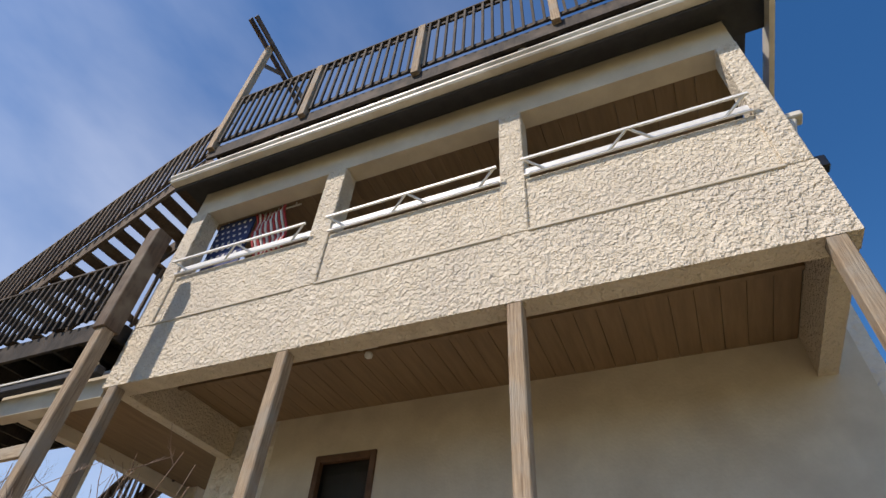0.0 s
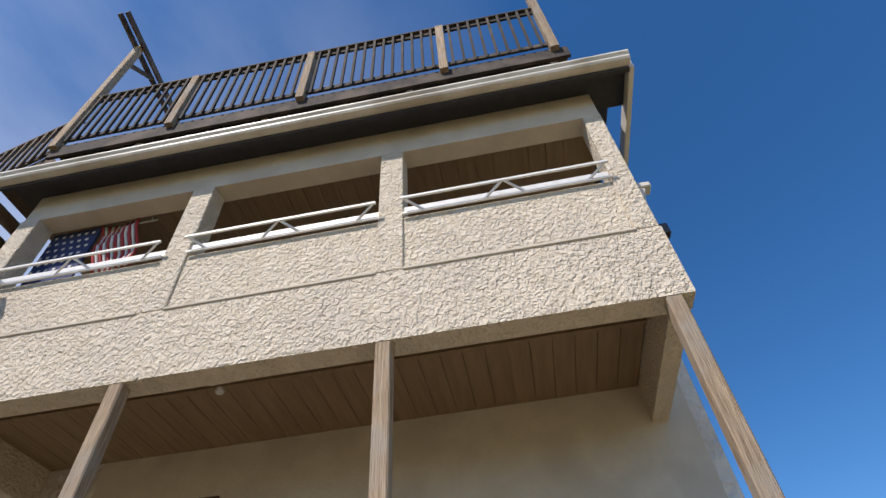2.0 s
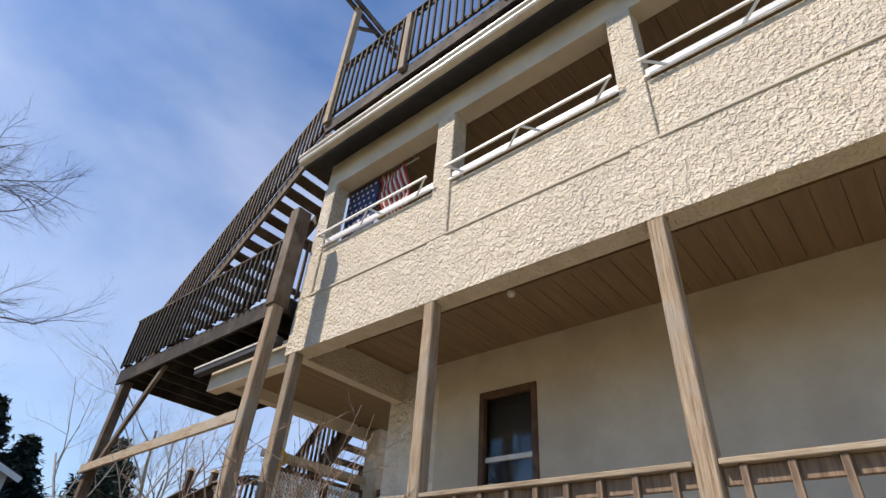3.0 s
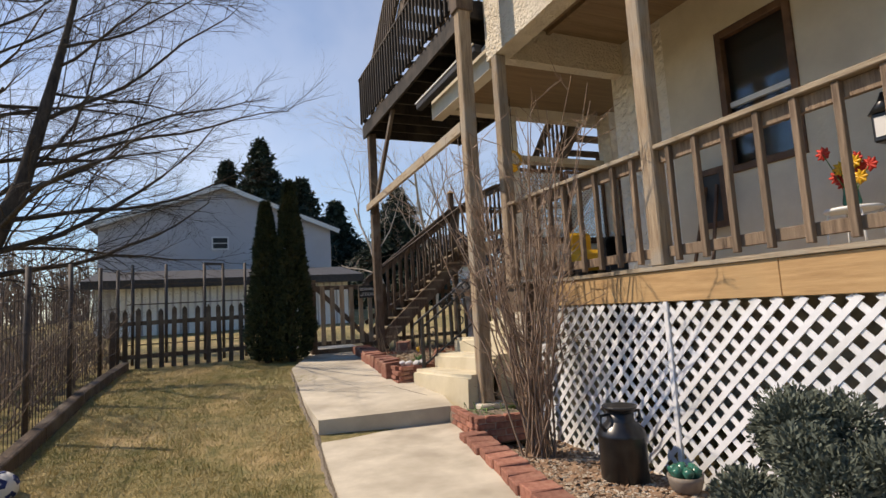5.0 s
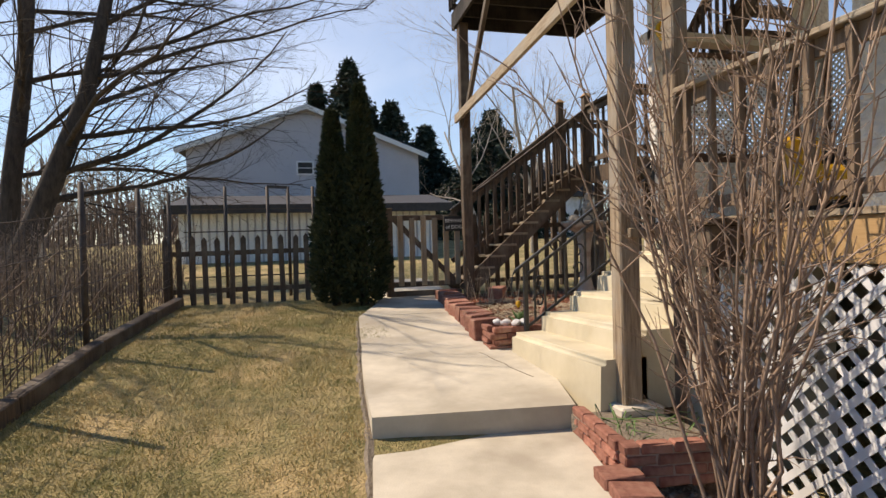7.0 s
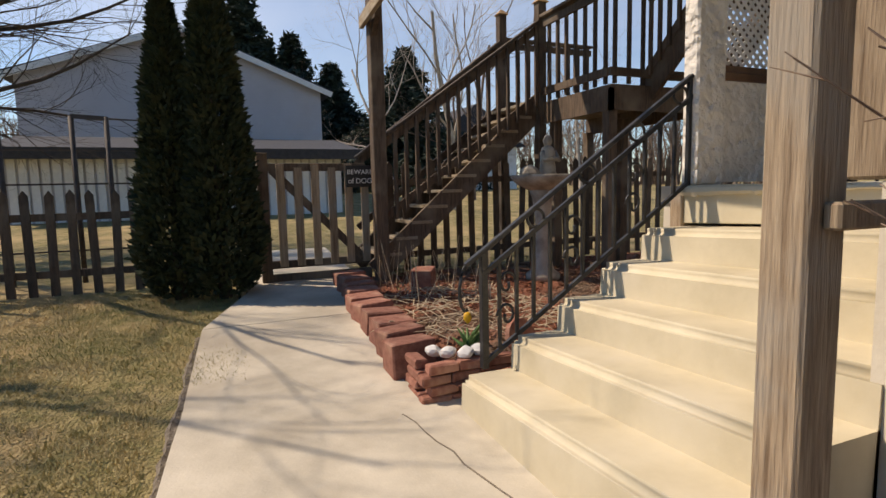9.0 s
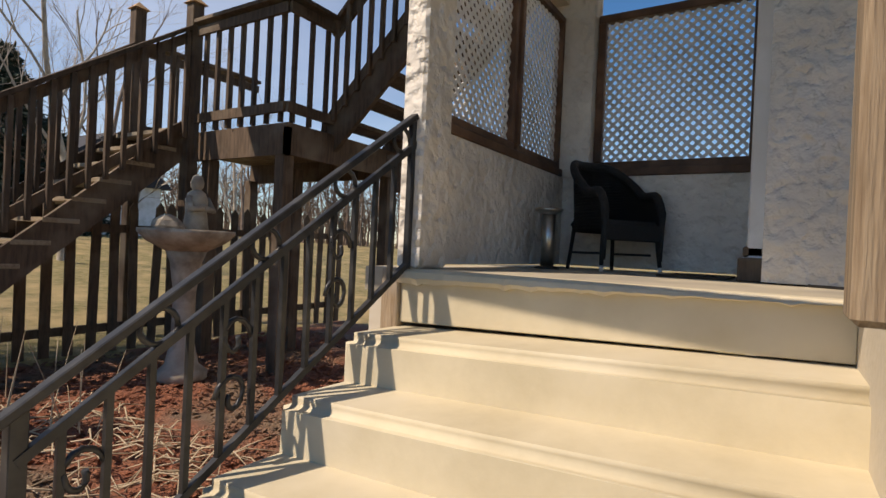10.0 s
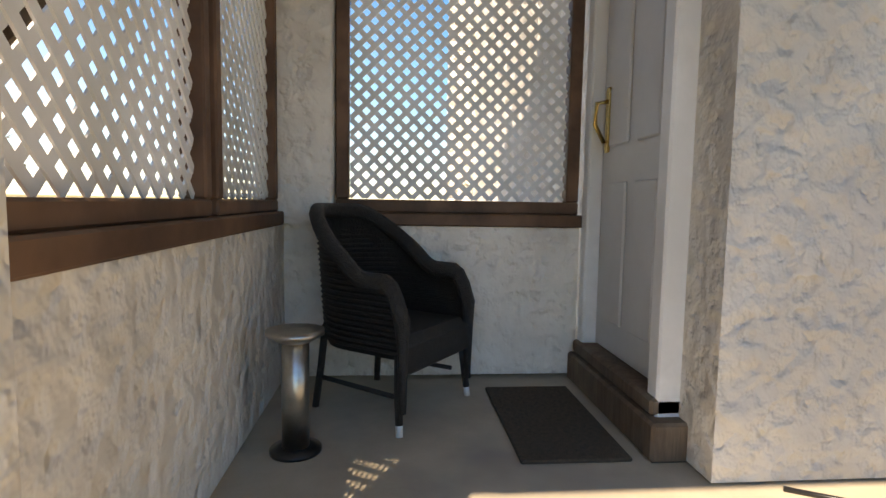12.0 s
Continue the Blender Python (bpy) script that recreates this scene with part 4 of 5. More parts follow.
# ---- outer stair by the gate ----
os_ = thing("garden_stair", "dark weathered timber stair climbing from the garden", "stairs")
SY0, SY1 = 11.25, 12.25
for y in (SY0, SY1):
    part("stringer", bar((3.4, y, 0.55), (5.75, y, 2.62), 0.05, 0.28), DARKWOOD, os_)
for i in range(11):
    k = (i + 0.7) / 11
    x, z = 3.45 + 2.3 * k, 0.6 + 2.1 * k
    part("tread", block(x - 0.14, x + 0.14, SY0 - 0.03, SY1 + 0.03, z, z + 0.04, bevel=0.004), WOOD_H, os_)
picket_rail("garden_stair_railing", "dark sloping picket railing with pale top rail", (3.45, SY0 - 0.05, 1.02), (5.72, SY0 - 0.05, 2.62), 1.1, 0.17, DARKWOOD)
picket_rail("garden_stair_railing", "dark sloping picket railing on the far stair side", (3.45, SY1, 0.9), (5.72, SY1, 2.62), 1.1, 0.2, DARKWOOD)
for y, h in ((SY0 - 0.05, 3.95), (SY1, 4.1)):
    nw = thing("newel_post", "dark newel post with pyramid cap on the landing", "post")
    part("post", block(5.68, 5.80, y - 0.06, y + 0.06, 0.4, h, bevel=0.006), DARKWOOD, nw)
    cp = bmesh.new()
    bmesh.ops.create_cone(cp, segments=4, radius1=0.12, radius2=0.01, depth=0.08, cap_ends=True, matrix=Matrix.Translation((5.74, y, h + 0.04)) @ Matrix.Rotation(radians(45), 4, "Z"))
    part("cap", cp, NEWWOOD, nw)
ml = bmesh.new()
for i in range(10):
    box(ml, 5.75, 7.4, 9.8 + i * 0.25, 10.04 + i * 0.25, 2.62, 2.66)
box(ml, 5.75, 5.80, 9.8, 12.3, 2.38, 2.62)
box(ml, 5.75, 7.4, 9.8, 9.85, 2.38, 2.62)
box(ml, 7.35, 7.4, 9.8, 12.3, 2.38, 2.62)
structure("floor_mid_landing", ml, DARKWOOD, "dark timber half landing of the garden stair", "floor")
for x, y in ((5.82, 9.9), (7.3, 9.9), (5.85, 11.0), (7.3, 12.2), (6.6, 10.6)):
    solid("landing_post", block(x - 0.06, x + 0.06, y - 0.06, y + 0.06, 0.3, 2.4, bevel=0.006), DARKWOOD, "dark square post under the half landing", "post", group="posts of the half landing")
picket_rail("half_landing_railing", "dark picket railing of the half landing", (5.75, 9.85, 2.66), (5.75, 11.15, 2.66), 1.1, 0.17, DARKWOOD)
picket_rail("half_landing_railing", "dark picket railing at the far side of the half landing", (5.75, 12.28, 2.66), (7.4, 12.28, 2.66), 1.1, 0.17, DARKWOOD)
picket_rail("half_landing_railing", "dark picket railing at the near side of the half landing", (6.35, 9.82, 2.66), (5.75, 9.82, 2.66), 1.1, 0.17, DARKWOOD)
us = thing("upper_flight", "dark timber flight from half landing to upper landing", "stairs")
for x in (6.35, 7.3):
    part("stringer", bar((x, 9.9, 2.6), (x, 6.95 + 0.2, LZ - 0.15), 0.05, 0.28), DARKWOOD, us)
for i in range(12):
    k = (i + 0.5) / 12
    y, z = 9.9 - 2.7 * k, 2.66 + (LZ - 0.1 - 2.66) * k
    part("tread", block(6.37, 7.28, y - 0.14, y + 0.14, z, z + 0.04), DARKWOOD, us)
picket_rail("upper_flight_railing", "dark sloping picket railing of the upper flight", (6.33, 9.85, 2.7), (6.33, 7.95, 4.5), 1.0, 0.18, DARKWOOD)

# ---- fences and gate ----


def picket_fence(name, label, p, q, height, step, mat, w=0.085):
    p, q = Vector(p), Vector(q)
    th = thing(name, label, "fence")
    d = (q - p)
    ang = math.degrees(math.atan2(d.y, d.x))
    bm = bmesh.new()
    prof_ = [(-w / 2, 0), (w / 2, 0), (w / 2, height - 0.06), (0, height), (-w / 2, height - 0.06)]
    f = [bm.verts.new((a, -0.01, b)) for a, b in prof_]
    b_ = [bm.verts.new((a, 0.01, b)) for a, b in prof_]
    bm.faces.new(f)
    bm.faces.new(b_[::-1])
    for i in range(5):
        bm.faces.new((f[i], f[(i + 1) % 5], b_[(i + 1) % 5], b_[i]))
    me = mesh_of("picket", bm, mat)
    n = int(d.length / step)
    for i in range(n + 1):
        c = p.lerp(q, i / n)
        put("picket", me, th, (c.x, c.y, c.z + random.uniform(-0.02, 0.02)), (random.uniform(-1, 1), random.uniform(-1.5, 1.5), ang))
    off = Vector((0, 0.03, 0))
    for h in (0.25, height - 0.28):
        part("rail", bar(p + off + Vector((0, 0, h)), q + off + Vector((0, 0, h)), 0.035, 0.08), mat, th)
    return th


random.seed(4)
picket_fence("picket_fence", "dark weathered picket fence behind the lawn", (-1.45, 11.95, 0.45), (1.2, 11.8, 0.47), 1.15, 0.19, DARKWOOD)
picket_fence("picket_fence", "dark weathered picket fence behind the mulch bed", (3.6, 11.75, 0.42), (8.4, 11.6, 0.5), 1.5, 0.19, DARKWOOD)
gtq = thing("gate", "weathered wooden garden gate with diagonal brace, closed", "gate", at=(2.15, 11.45, 0.45))
part("gate_frame", block(-0.06, 0.06, -0.05, 0.05, -0.1, 1.55, bevel=0.006), DARKWOOD, gtq)
for i in range(6):
    part("board", block(0.15 + i * 0.2, 0.245 + i * 0.2, -0.01, 0.012, 0.22, 1.42 - 0.04 * (i % 2), bevel=0.003), WOOD, gtq)
part("gate_rail", block(0.06, 1.22, 0.014, 0.05, 0.2, 0.29, bevel=0.004), DARKWOOD, gtq)
part("gate_rail", block(0.06, 1.22, 0.014, 0.05, 1.34, 1.43, bevel=0.004), DARKWOOD, gtq)
part("diagonal_brace", bar((0.1, 0.03, 1.36), (1.15, 0.03, 0.28), 0.035, 0.09), DARKWOOD, gtq)
part("kick_board", block(0.06, 1.25, -0.03, 0.0, -0.12, 0.14, bevel=0.004), DARKWOOD, gtq)
sg = thing("warning_sign", "black sign with white lettering on the gate", "sign", at=(3.28, 11.40, 1.72))
part("board", block(-0.17, 0.17, -0.008, 0.006, -0.13, 0.13, bevel=0.003), BLACK, sg)


def lettering(text, size, loc, parent, mat):
    cu = bpy.data.curves.new("letters", "FONT")
    cu.body, cu.size, cu.align_x, cu.extrude = text, size, "CENTER", 0.002
    tmp = bpy.data.objects.new("letters", cu)
    scene.collection.objects.link(tmp)
    me = bpy.data.meshes.new_from_object(tmp.evaluated_get(bpy.context.evaluated_depsgraph_get()))
    bpy.data.objects.remove(tmp)
    me.materials.clear()
    me.materials.append(mat)
    ob = new("lettering", me)
    ob.parent = parent
    ob.matrix_basis = pose(*loc, 90, 0, 0)


lettering("BEWARE", 0.082, (0, -0.012, 0.025), sg, WHITE)
lettering("of DOG", 0.088, (0, -0.012, -0.085), sg, WHITE)

# metal posts and wire along the side
FY = [-2.6, -0.9, 0.8, 2.4, 4.0, 5.6, 7.2, 8.8, 10.5, 11.9]
wf = thing("wire_fence", "rusty metal post and wire fence above a timber kerb", "fence")
fence_x = lambda y: -1.9 + 0.045 * y
for y in FY:
    part("post", tube(bmesh.new(), [(fence_x(y), y, ground_z(0, y) - 0.1), (fence_x(y), y, ground_z(0, y) + 1.85)], 0.03, 8), FENCEMETAL, wf)
for h in (0.35, 0.75, 1.15, 1.5):
    wb = bmesh.new()
    tube(wb, [(fence_x(y), y, ground_z(0, y) + h) for y in FY], 0.006, 4)
    part("wire", wb, FENCEMETAL, wf)
mw = bmesh.new()
for i in range(150):
    y = -2.6 + i * 14.5 / 149
    box(mw, fence_x(y) - 0.003, fence_x(y) + 0.003, y - 0.003, y + 0.003, ground_z(0, y) + 0.1, ground_z(0, y) + 1.5 + random.uniform(-0.02, 0.12))
tagged(part("wire_mesh", mw, FENCEMETAL, wf), kind="stuff")
tk = thing("kerb_timber", "dark weathered landscape timbers edging the lawn", "kerb", kind="structure")
for a, b in zip(FY, FY[1:]):
    part("timber", bar((fence_x(a) + 0.12, a, ground_z(0, a) + 0.06), (fence_x(b) + 0.12, b - 0.02, ground_z(0, b) + 0.06), 0.14, 0.18, bevel=0.012), DARKWOOD, tk)
bp = thing("metal_fence", "dark metal posts with a hooped frame behind the picket fence", "fence")
for x in (-1.2, -0.6, 0.12, 0.48, 0.92, 1.4):
    part("post", tube(bmesh.new(), [(x, 12.6, 0.4), (x, 12.6, 2.5)], 0.03, 8), FENCEMETAL, bp)
part("hoop", bar((0.12, 12.6, 2.5), (0.48, 12.6, 2.48), 0.05, 0.05), FENCEMETAL, bp)
for h in (0.9, 1.7, 2.1):
    part("rail", bar((-1.3, 12.6, h), (2.0, 12.6, h), 0.02, 0.02), FENCEMETAL, bp)

# ---- neighbour house and far trees ----
nh = thing("neighbour_house", "grey vinyl sided house with a broad gable", "house")
hb = bmesh.new()
HY = 27.0
v = [hb.verts.new(p) for p in ((-4.1, HY, 0.8), (5.8, HY, 0.8), (5.8, HY, 5.55), (0.85, HY, 7.4), (-4.1, HY, 5.65), (-4.1, HY + 10, 0.8), (5.8, HY + 10, 0.8), (5.8, HY + 10, 5.55), (0.85, HY + 10, 7.4), (-4.1, HY + 10, 5.65))]
for f in ((0, 1, 2, 3, 4), (9, 8, 7, 6, 5), (0, 4, 9, 5), (1, 6, 7, 2), (0, 5, 6, 1), (4, 3, 8, 9), (3, 2, 7, 8)):
    hb.faces.new([v[i] for i in f])
part("wall", hb, SIDING, nh)
sd = bmesh.new()
for i in range(56):
    z = 0.9 + i * 0.117
    if z < 5.6:
        a, b = -4.1, 5.8
    else:
        k = (z - 5.6) / 1.8
        a, b = -4.1 + 4.95 * k, 5.8 - 4.95 * k
    if b - a > 0.2:
        w_ = [sd.verts.new(p) for p in ((a, HY - 0.002, z + 0.115), (b, HY - 0.002, z + 0.115), (b, HY - 0.02, z), (a, HY - 0.02, z), (a, HY - 0.002, z), (b, HY - 0.002, z))]
        sd.faces.new((w_[0], w_[1], w_[2], w_[3]))
        sd.faces.new((w_[3], w_[2], w_[5], w_[4]))
part("siding", sd, SIDING, nh)
for s, q in ((-1, (-4.5, HY - 0.3, 5.45)), (1, (6.2, HY - 0.3, 5.35))):
    part("roof", bar((0.85, HY + 5, 7.5), (q[0], HY + 5, q[2] + 0.1), 10.6, 0.12), NROOF, nh)
    part("rake", bar((0.85, HY - 0.3, 7.45), q, 0.05, 0.2), WHITE, nh)
wn_ = part("window", block(0.35, 1.1, HY - 0.06, HY - 0.025, 4.5, 5.12), WHITE, nh)
part("pane", block(0.42, 1.03, HY - 0.075, HY - 0.062, 4.57, 4.79), BLACK, wn_)
part("pane", block(0.42, 1.03, HY - 0.075, HY - 0.062, 4.83, 5.05), BLACK, wn_)
shd = thing("long_shed", "low pale shed with dark roof behind the fence", "shed")
part("wall", block(-3.4, 5.4, 22.0, 25.0, 0.8, 2.7), SIDING, shd)
me = mesh_of("board", block(-0.09, 0.09, -0.02, 0.02, 0.9, 2.65), WHITE)
for i in range(36):
    put("board", me, shd, (-3.3 + i * 0.245, 21.97, 0))
rb_ = bmesh.new()
beam(rb_, (1.1, 21.4, 2.68), (1.1, 25.2, 3.3), 9.6, 0.3)
part("roof", rb_, NROOF, shd)


class Twigs:
    """Collects tapering three or four sided tubes into plain lists."""

    def __init__(self):
        self.v, self.f = [], []

    def add(self, pts, radii, n=3):
        k0 = None
        for i, p in enumerate(pts):
            d = (pts[min(i + 1, len(pts) - 1)] - pts[max(i - 1, 0)])
            u = d.orthogonal().normalized()
            w_ = d.cross(u).normalized()
            k = len(self.v)
            for a in range(n):
                c = 2 * math.pi * a / n
                self.v.append(p + radii[i] * (u * math.cos(c) + w_ * math.sin(c)))
            if k0 is not None:
                for a in range(n):
                    self.f.append((k0 + a, k0 + (a + 1) % n, k + (a + 1) % n, k + a))
            k0 = k

    def mesh(self, name, mat):
        me = raw_mesh(name, [tuple(p) for p in self.v], self.f, mat)
        me.polygons.foreach_set("use_smooth", [True] * len(me.polygons))
        return me


def grow(tw, p, d, length, r, depth, kids, spread, lift, thick=None):
    segs = 5 if depth > 2 else 4 if depth > 0 else 2
    pts, rad = [p], [r]
    dd = d.copy()
    for i in range(segs):
        j = Vector((random.gauss(0, 1), random.gauss(0, 1), random.gauss(0, 1))) * 0.13
        dd = (dd + j + Vector((0, 0, lift * 0.1))).normalized()
        pts.append(pts[-1] + dd * length / segs)
        rad.append(r * (1 - 0.55 * (i + 1) / segs) if depth > 0 else r * (1 - 0.6 * (i + 1) / segs))
    (thick if thick is not None and depth > 2 else tw).add(pts, rad, 7 if depth > 2 else 4 if depth > 1 else 3)
    if depth == 0:
        return
    n = kids if depth > 1 else kids + 1
    for i in range(n):
        k = 0.25 + 0.75 * (i + random.random() * 0.7) / n
        q = k * segs
        a = min(int(q), segs - 1)
        at = pts[a].lerp(pts[a + 1], q - a)
        axis = dd.orthogonal().normalized()
        axis.rotate(Matrix.Rotation(random.uniform(0, 6.283), 3, dd))
        nd = (dd + axis * spread * random.uniform(0.7, 1.3)).normalized()
        grow(tw, at, nd, length * random.uniform(0.42, 0.66), rad[a] * 0.5, depth - 1, kids, spread, lift, thick)


def bare_tree(name, label, at, lean, height, r, depth, kids, seed, mat, spread=0.8, lift=0.25, twig_mat=None):
    random.seed(seed)
    th = thing(name, label, "tree", at=at)
    tw, tk_ = Twigs(), Twigs()
    grow(tw, Vector((0, 0, -0.1)), Vector(lean).normalized(), height, r, depth, kids, spread, lift, tk_)
    part("trunk", tk_.mesh("trunk", mat), None, th)
    part("crown", tw.mesh("crown", twig_mat or mat), None, th)
    return th


def limb_tree(label, spine, radii, limbs, seed, reach, aim):
    """A big bare tree: a spine of points, limbs that leave it and arch outwards, each with its own fine twigs."""
    random.seed(seed)
    th = thing("bare_tree", label, "tree", at=spine[0])
    base = Vector(spine[0])
    pts = [Vector(p) - base for p in spine]
    trunk, crown = Twigs(), Twigs()
    trunk.add(pts, radii, 10)
    for i in range(limbs):
        k = 0.22 + 0.78 * (i + random.random() * 0.6) / limbs
        q = k * (len(pts) - 1)
        a = min(int(q), len(pts) - 2)
        at = pts[a].lerp(pts[a + 1], q - a)
        side = Vector((math.cos(aim + i * 2.4 + random.gauss(0, 0.4)), math.sin(aim + i * 2.4), 0))
        if i % 3 != 2:
            side = Vector((1.0 if i % 2 else 0.85, random.gauss(0, 0.45), 0)).normalized()
        L = reach * random.uniform(0.75, 1.1) * (1.0 - 0.45 * k)
        r = radii[a] * 0.32
        limb, rad, d = [at], [r], (side + Vector((0, 0, random.uniform(0.15, 0.55)))).normalized()
        for s in range(9):
            d = (d + Vector((random.gauss(0, 0.10), random.gauss(0, 0.10), random.gauss(0.02, 0.10)))).normalized()
            limb.append(limb[-1] + d * L / 9)
            rad.append(r * (1 - 0.82 * (s + 1) / 9))
        trunk.add(limb, rad, 7)
        for s in range(1, 10):
            for _ in range(2):
                dd = (limb[s] - limb[s - 1]).normalized()
                o = dd.orthogonal().normalized()
                o.rotate(Matrix.Rotation(random.uniform(0, 6.283), 3, dd))
                nd = (dd + o * random.uniform(0.5, 0.9) + Vector((0, 0, 0.12))).normalized()
                grow(crown, limb[s].lerp(limb[s - 1], random.random()), nd, L * random.uniform(0.22, 0.36) * (1.15 - 0.05 * s), max(0.011, rad[s] * 0.4), 2, 4, 0.6, 0.1)
    part("trunk", trunk.mesh("trunk", BARK), None, th)
    part("crown", crown.mesh("crown", BARK), None, th)


limb_tree("large bare tree with dark leaning trunk and spreading twigs", ((-5.7, 16, 0.4), (-5.03, 16, 2.0), (-4.45, 16, 3.5), (-3.95, 16.1, 4.9), (-3.45, 16, 7.0), (-3.1, 16.2, 9.0), (-2.7, 16, 11.0)), (0.28, 0.25, 0.22, 0.18, 0.13, 0.08, 0.04), 14, 5.3, 8, 0.4)
limb_tree("bare tree with dark upright trunk behind the fence", ((-6.1, 17, 0.4), (-5.9, 17, 3.0), (-5.6, 17.1, 5.5), (-5.35, 17, 8.0), (-5.2, 17, 11.0)), (0.24, 0.21, 0.18, 0.13, 0.05), 9, 4.2, 9, 1.0)
bare_tree("bare_tree", "dark bare tree standing outside the garden fence", (-5.3, 11.3, 0.3), (0.16, 0.0, 1), 7.2, 0.21, 5, 5, 12, BARK, 0.75, 0.2)
random.seed(31)
for i, (x, y, h) in enumerate(((10, 30, 10), (14, 33, 9), (11.5, 25, 8.5), (18, 36, 9), (8.2, 40, 9), (21, 30, 8), (8.8, 21, 8.0), (-9, 26, 5.5), (-12, 30, 6), (-7.5, 22, 4.2), (-14, 24, 6), (-10, 36, 7), (16, 24, 5.5), (25, 34, 8), (30, 28, 7))):
    bare_tree("distant_tree", "pale bare birch standing far behind the garden" if i % 3 == 0 else "greyish bare tree far behind the garden", (x, y, 1.0), (random.uniform(-0.1, 0.1), 0, 1), h * 0.75, 0.10, 4, 5, 40 + i, PALEBARK if i % 3 == 0 else FARTWIG, 0.75, 0.45, None if i % 3 == 0 else FARTWIG)


def spruce(at, h, r, seed):
    random.seed(seed)
    th = thing("spruce", "tall dark spruce behind the neighbour house", "tree", at=at, group="spruces behind the house")
    part("trunk", tube(bmesh.new(), [(0, 0, 0), (0, 0, h)], [0.28, 0.03], 8), BARK, th)
    v_, f_ = [], []
    z = h * 0.1
    while z < h * 0.985:
        R = 2.9 * r * (1 - z / h) ** 1.0 + 0.1
        for i in range(15):
            a = random.uniform(0, 6.283)
            L = R * random.uniform(0.35, 1.15)
            for k in range(int(6 + L * 5)):
                s = (k + random.random()) / (6 + L * 5)
                c = Vector((math.cos(a) * L * s, math.sin(a) * L * s, z - 0.35 * L * s * s + 0.1 * s))
                for q in range(3):
                    o = Vector((random.gauss(0, 0.16), random.gauss(0, 0.16), random.gauss(-0.08, 0.1))) * (1.2 - 0.5 * s)
                    n_ = len(v_)
                    e = Vector((random.gauss(0, 1), random.gauss(0, 1), random.gauss(-0.2, 0.5))).normalized() * 0.42
                    g_ = Vector((random.gauss(0, 1), random.gauss(0, 1), random.gauss(0, 0.4))).normalized() * 0.13
                    v_ += [tuple(c + o - g_), tuple(c + o + g_), tuple(c + o + e)]
                    f_.append((n_, n_ + 1, n_ + 2))
        z += h * 0.026
    part("crown", raw_mesh("crown", v_, f_, NEEDLE), None, th)


for i, (x, y, h, r) in enumerate(((3.9, 42, 13.2, 2.9), (7.0, 43, 10.6, 2.6), (9.4, 42, 8.6, 2.5), (1.6, 44, 12.0, 2.2), (5.6, 45, 10.6, 2.6), (12.5, 36, 8.4, 2.4))):
    spruce((x, y, 1.4), h, r, 60 + i)


def leaf_cloud(n, where, size, seed):
    """n small pointed leaves, placed by the function where(random) -> (point, outward)."""
    random.seed(seed)
    v_, f_ = [], []
    for i in range(n):
        p, o = where()
        e = (o + Vector((random.gauss(0, 0.5), random.gauss(0, 0.5), random.gauss(0.35, 0.5)))).normalized() * size * random.uniform(0.6, 1.4)
        s = e.cross(Vector((random.gauss(0, 1), random.gauss(0, 1), random.gauss(0, 1)))).normalized() * size * 0.22
        k = len(v_)
        v_ += [tuple(p - s * 0.6), tuple(p + e * 0.55 - s), tuple(p + e), tuple(p + e * 0.55 + s)]
        f_.append((k, k + 1, k + 2, k + 3))
    return v_, f_


def column_tree(at, h, r, n, seed):
    th = thing("arborvitae", "dense dark green columnar evergreen at the lawn end", "tree", at=at, group="columnar evergreens")

    def where():
        k = random.random() ** 0.85
        a = random.uniform(0, 6.283)
        R = r * (min(1.0, 0.55 + k * 3.0)) * (1 - k) ** 0.78 * (1 + 0.22 * noise.noise((math.cos(a) * 2, math.sin(a) * 2, k * 9 + seed)))
        R *= random.uniform(0.72, 1.03)
        return Vector((R * math.cos(a), R * math.sin(a), 0.05 + k * h)), Vector((math.cos(a), math.sin(a), 0.5))
    part("trunk", tube(bmesh.new(), [(0, 0, 0), (0, 0, h * 0.9)], [0.07, 0.02], 8), BARK, th)
    v_, f_ = leaf_cloud(n, where, 0.10, seed)
    part("crown", raw_mesh("crown", v_, f_, CEDAR), None, th)


column_tree((1.68, 11.1, 0.42), 3.45, 0.46, 18000, 5)
column_tree((1.24, 11.25, 0.42), 3.05, 0.44, 16000, 6)


def juniper(at, rx, rz, n, seed):
    th = thing("juniper_bush", "low grey green juniper bush against the lattice", "bush", at=at)
    cl = []
    random.seed(seed)
    for i in range(26):
        a, e = random.uniform(0, 6.283), random.uniform(0.05, 1.35)
        cl.append((Vector((math.cos(a) * math.cos(e) * rx * 0.75, math.sin(a) * math.cos(e) * rx * 0.75, math.sin(e) * rz * 0.8)), random.uniform(0.13, 0.22)))

    def where():
        c, R = random.choice(cl)
        d = Vector((random.gauss(0, 1), random.gauss(0, 1), random.gauss(0.3, 1))).normalized()
        return c + d * R * random.uniform(0.5, 1.0), d
    v_, f_ = leaf_cloud(n, where, 0.034, seed)
    part("crown", raw_mesh("crown", v_, f_, JUNIPER), None, th)
    bm = bmesh.new()
    for c, R in cl[:8]:
        tube(bm, [(0, 0, -0.05), c * 0.5, c], [0.02, 0.012, 0.006], 5)
    part("stems", bm, BARK, th)


juniper((3.0, 2.0, -0.16), 0.56, 0.95, 42000, 21)

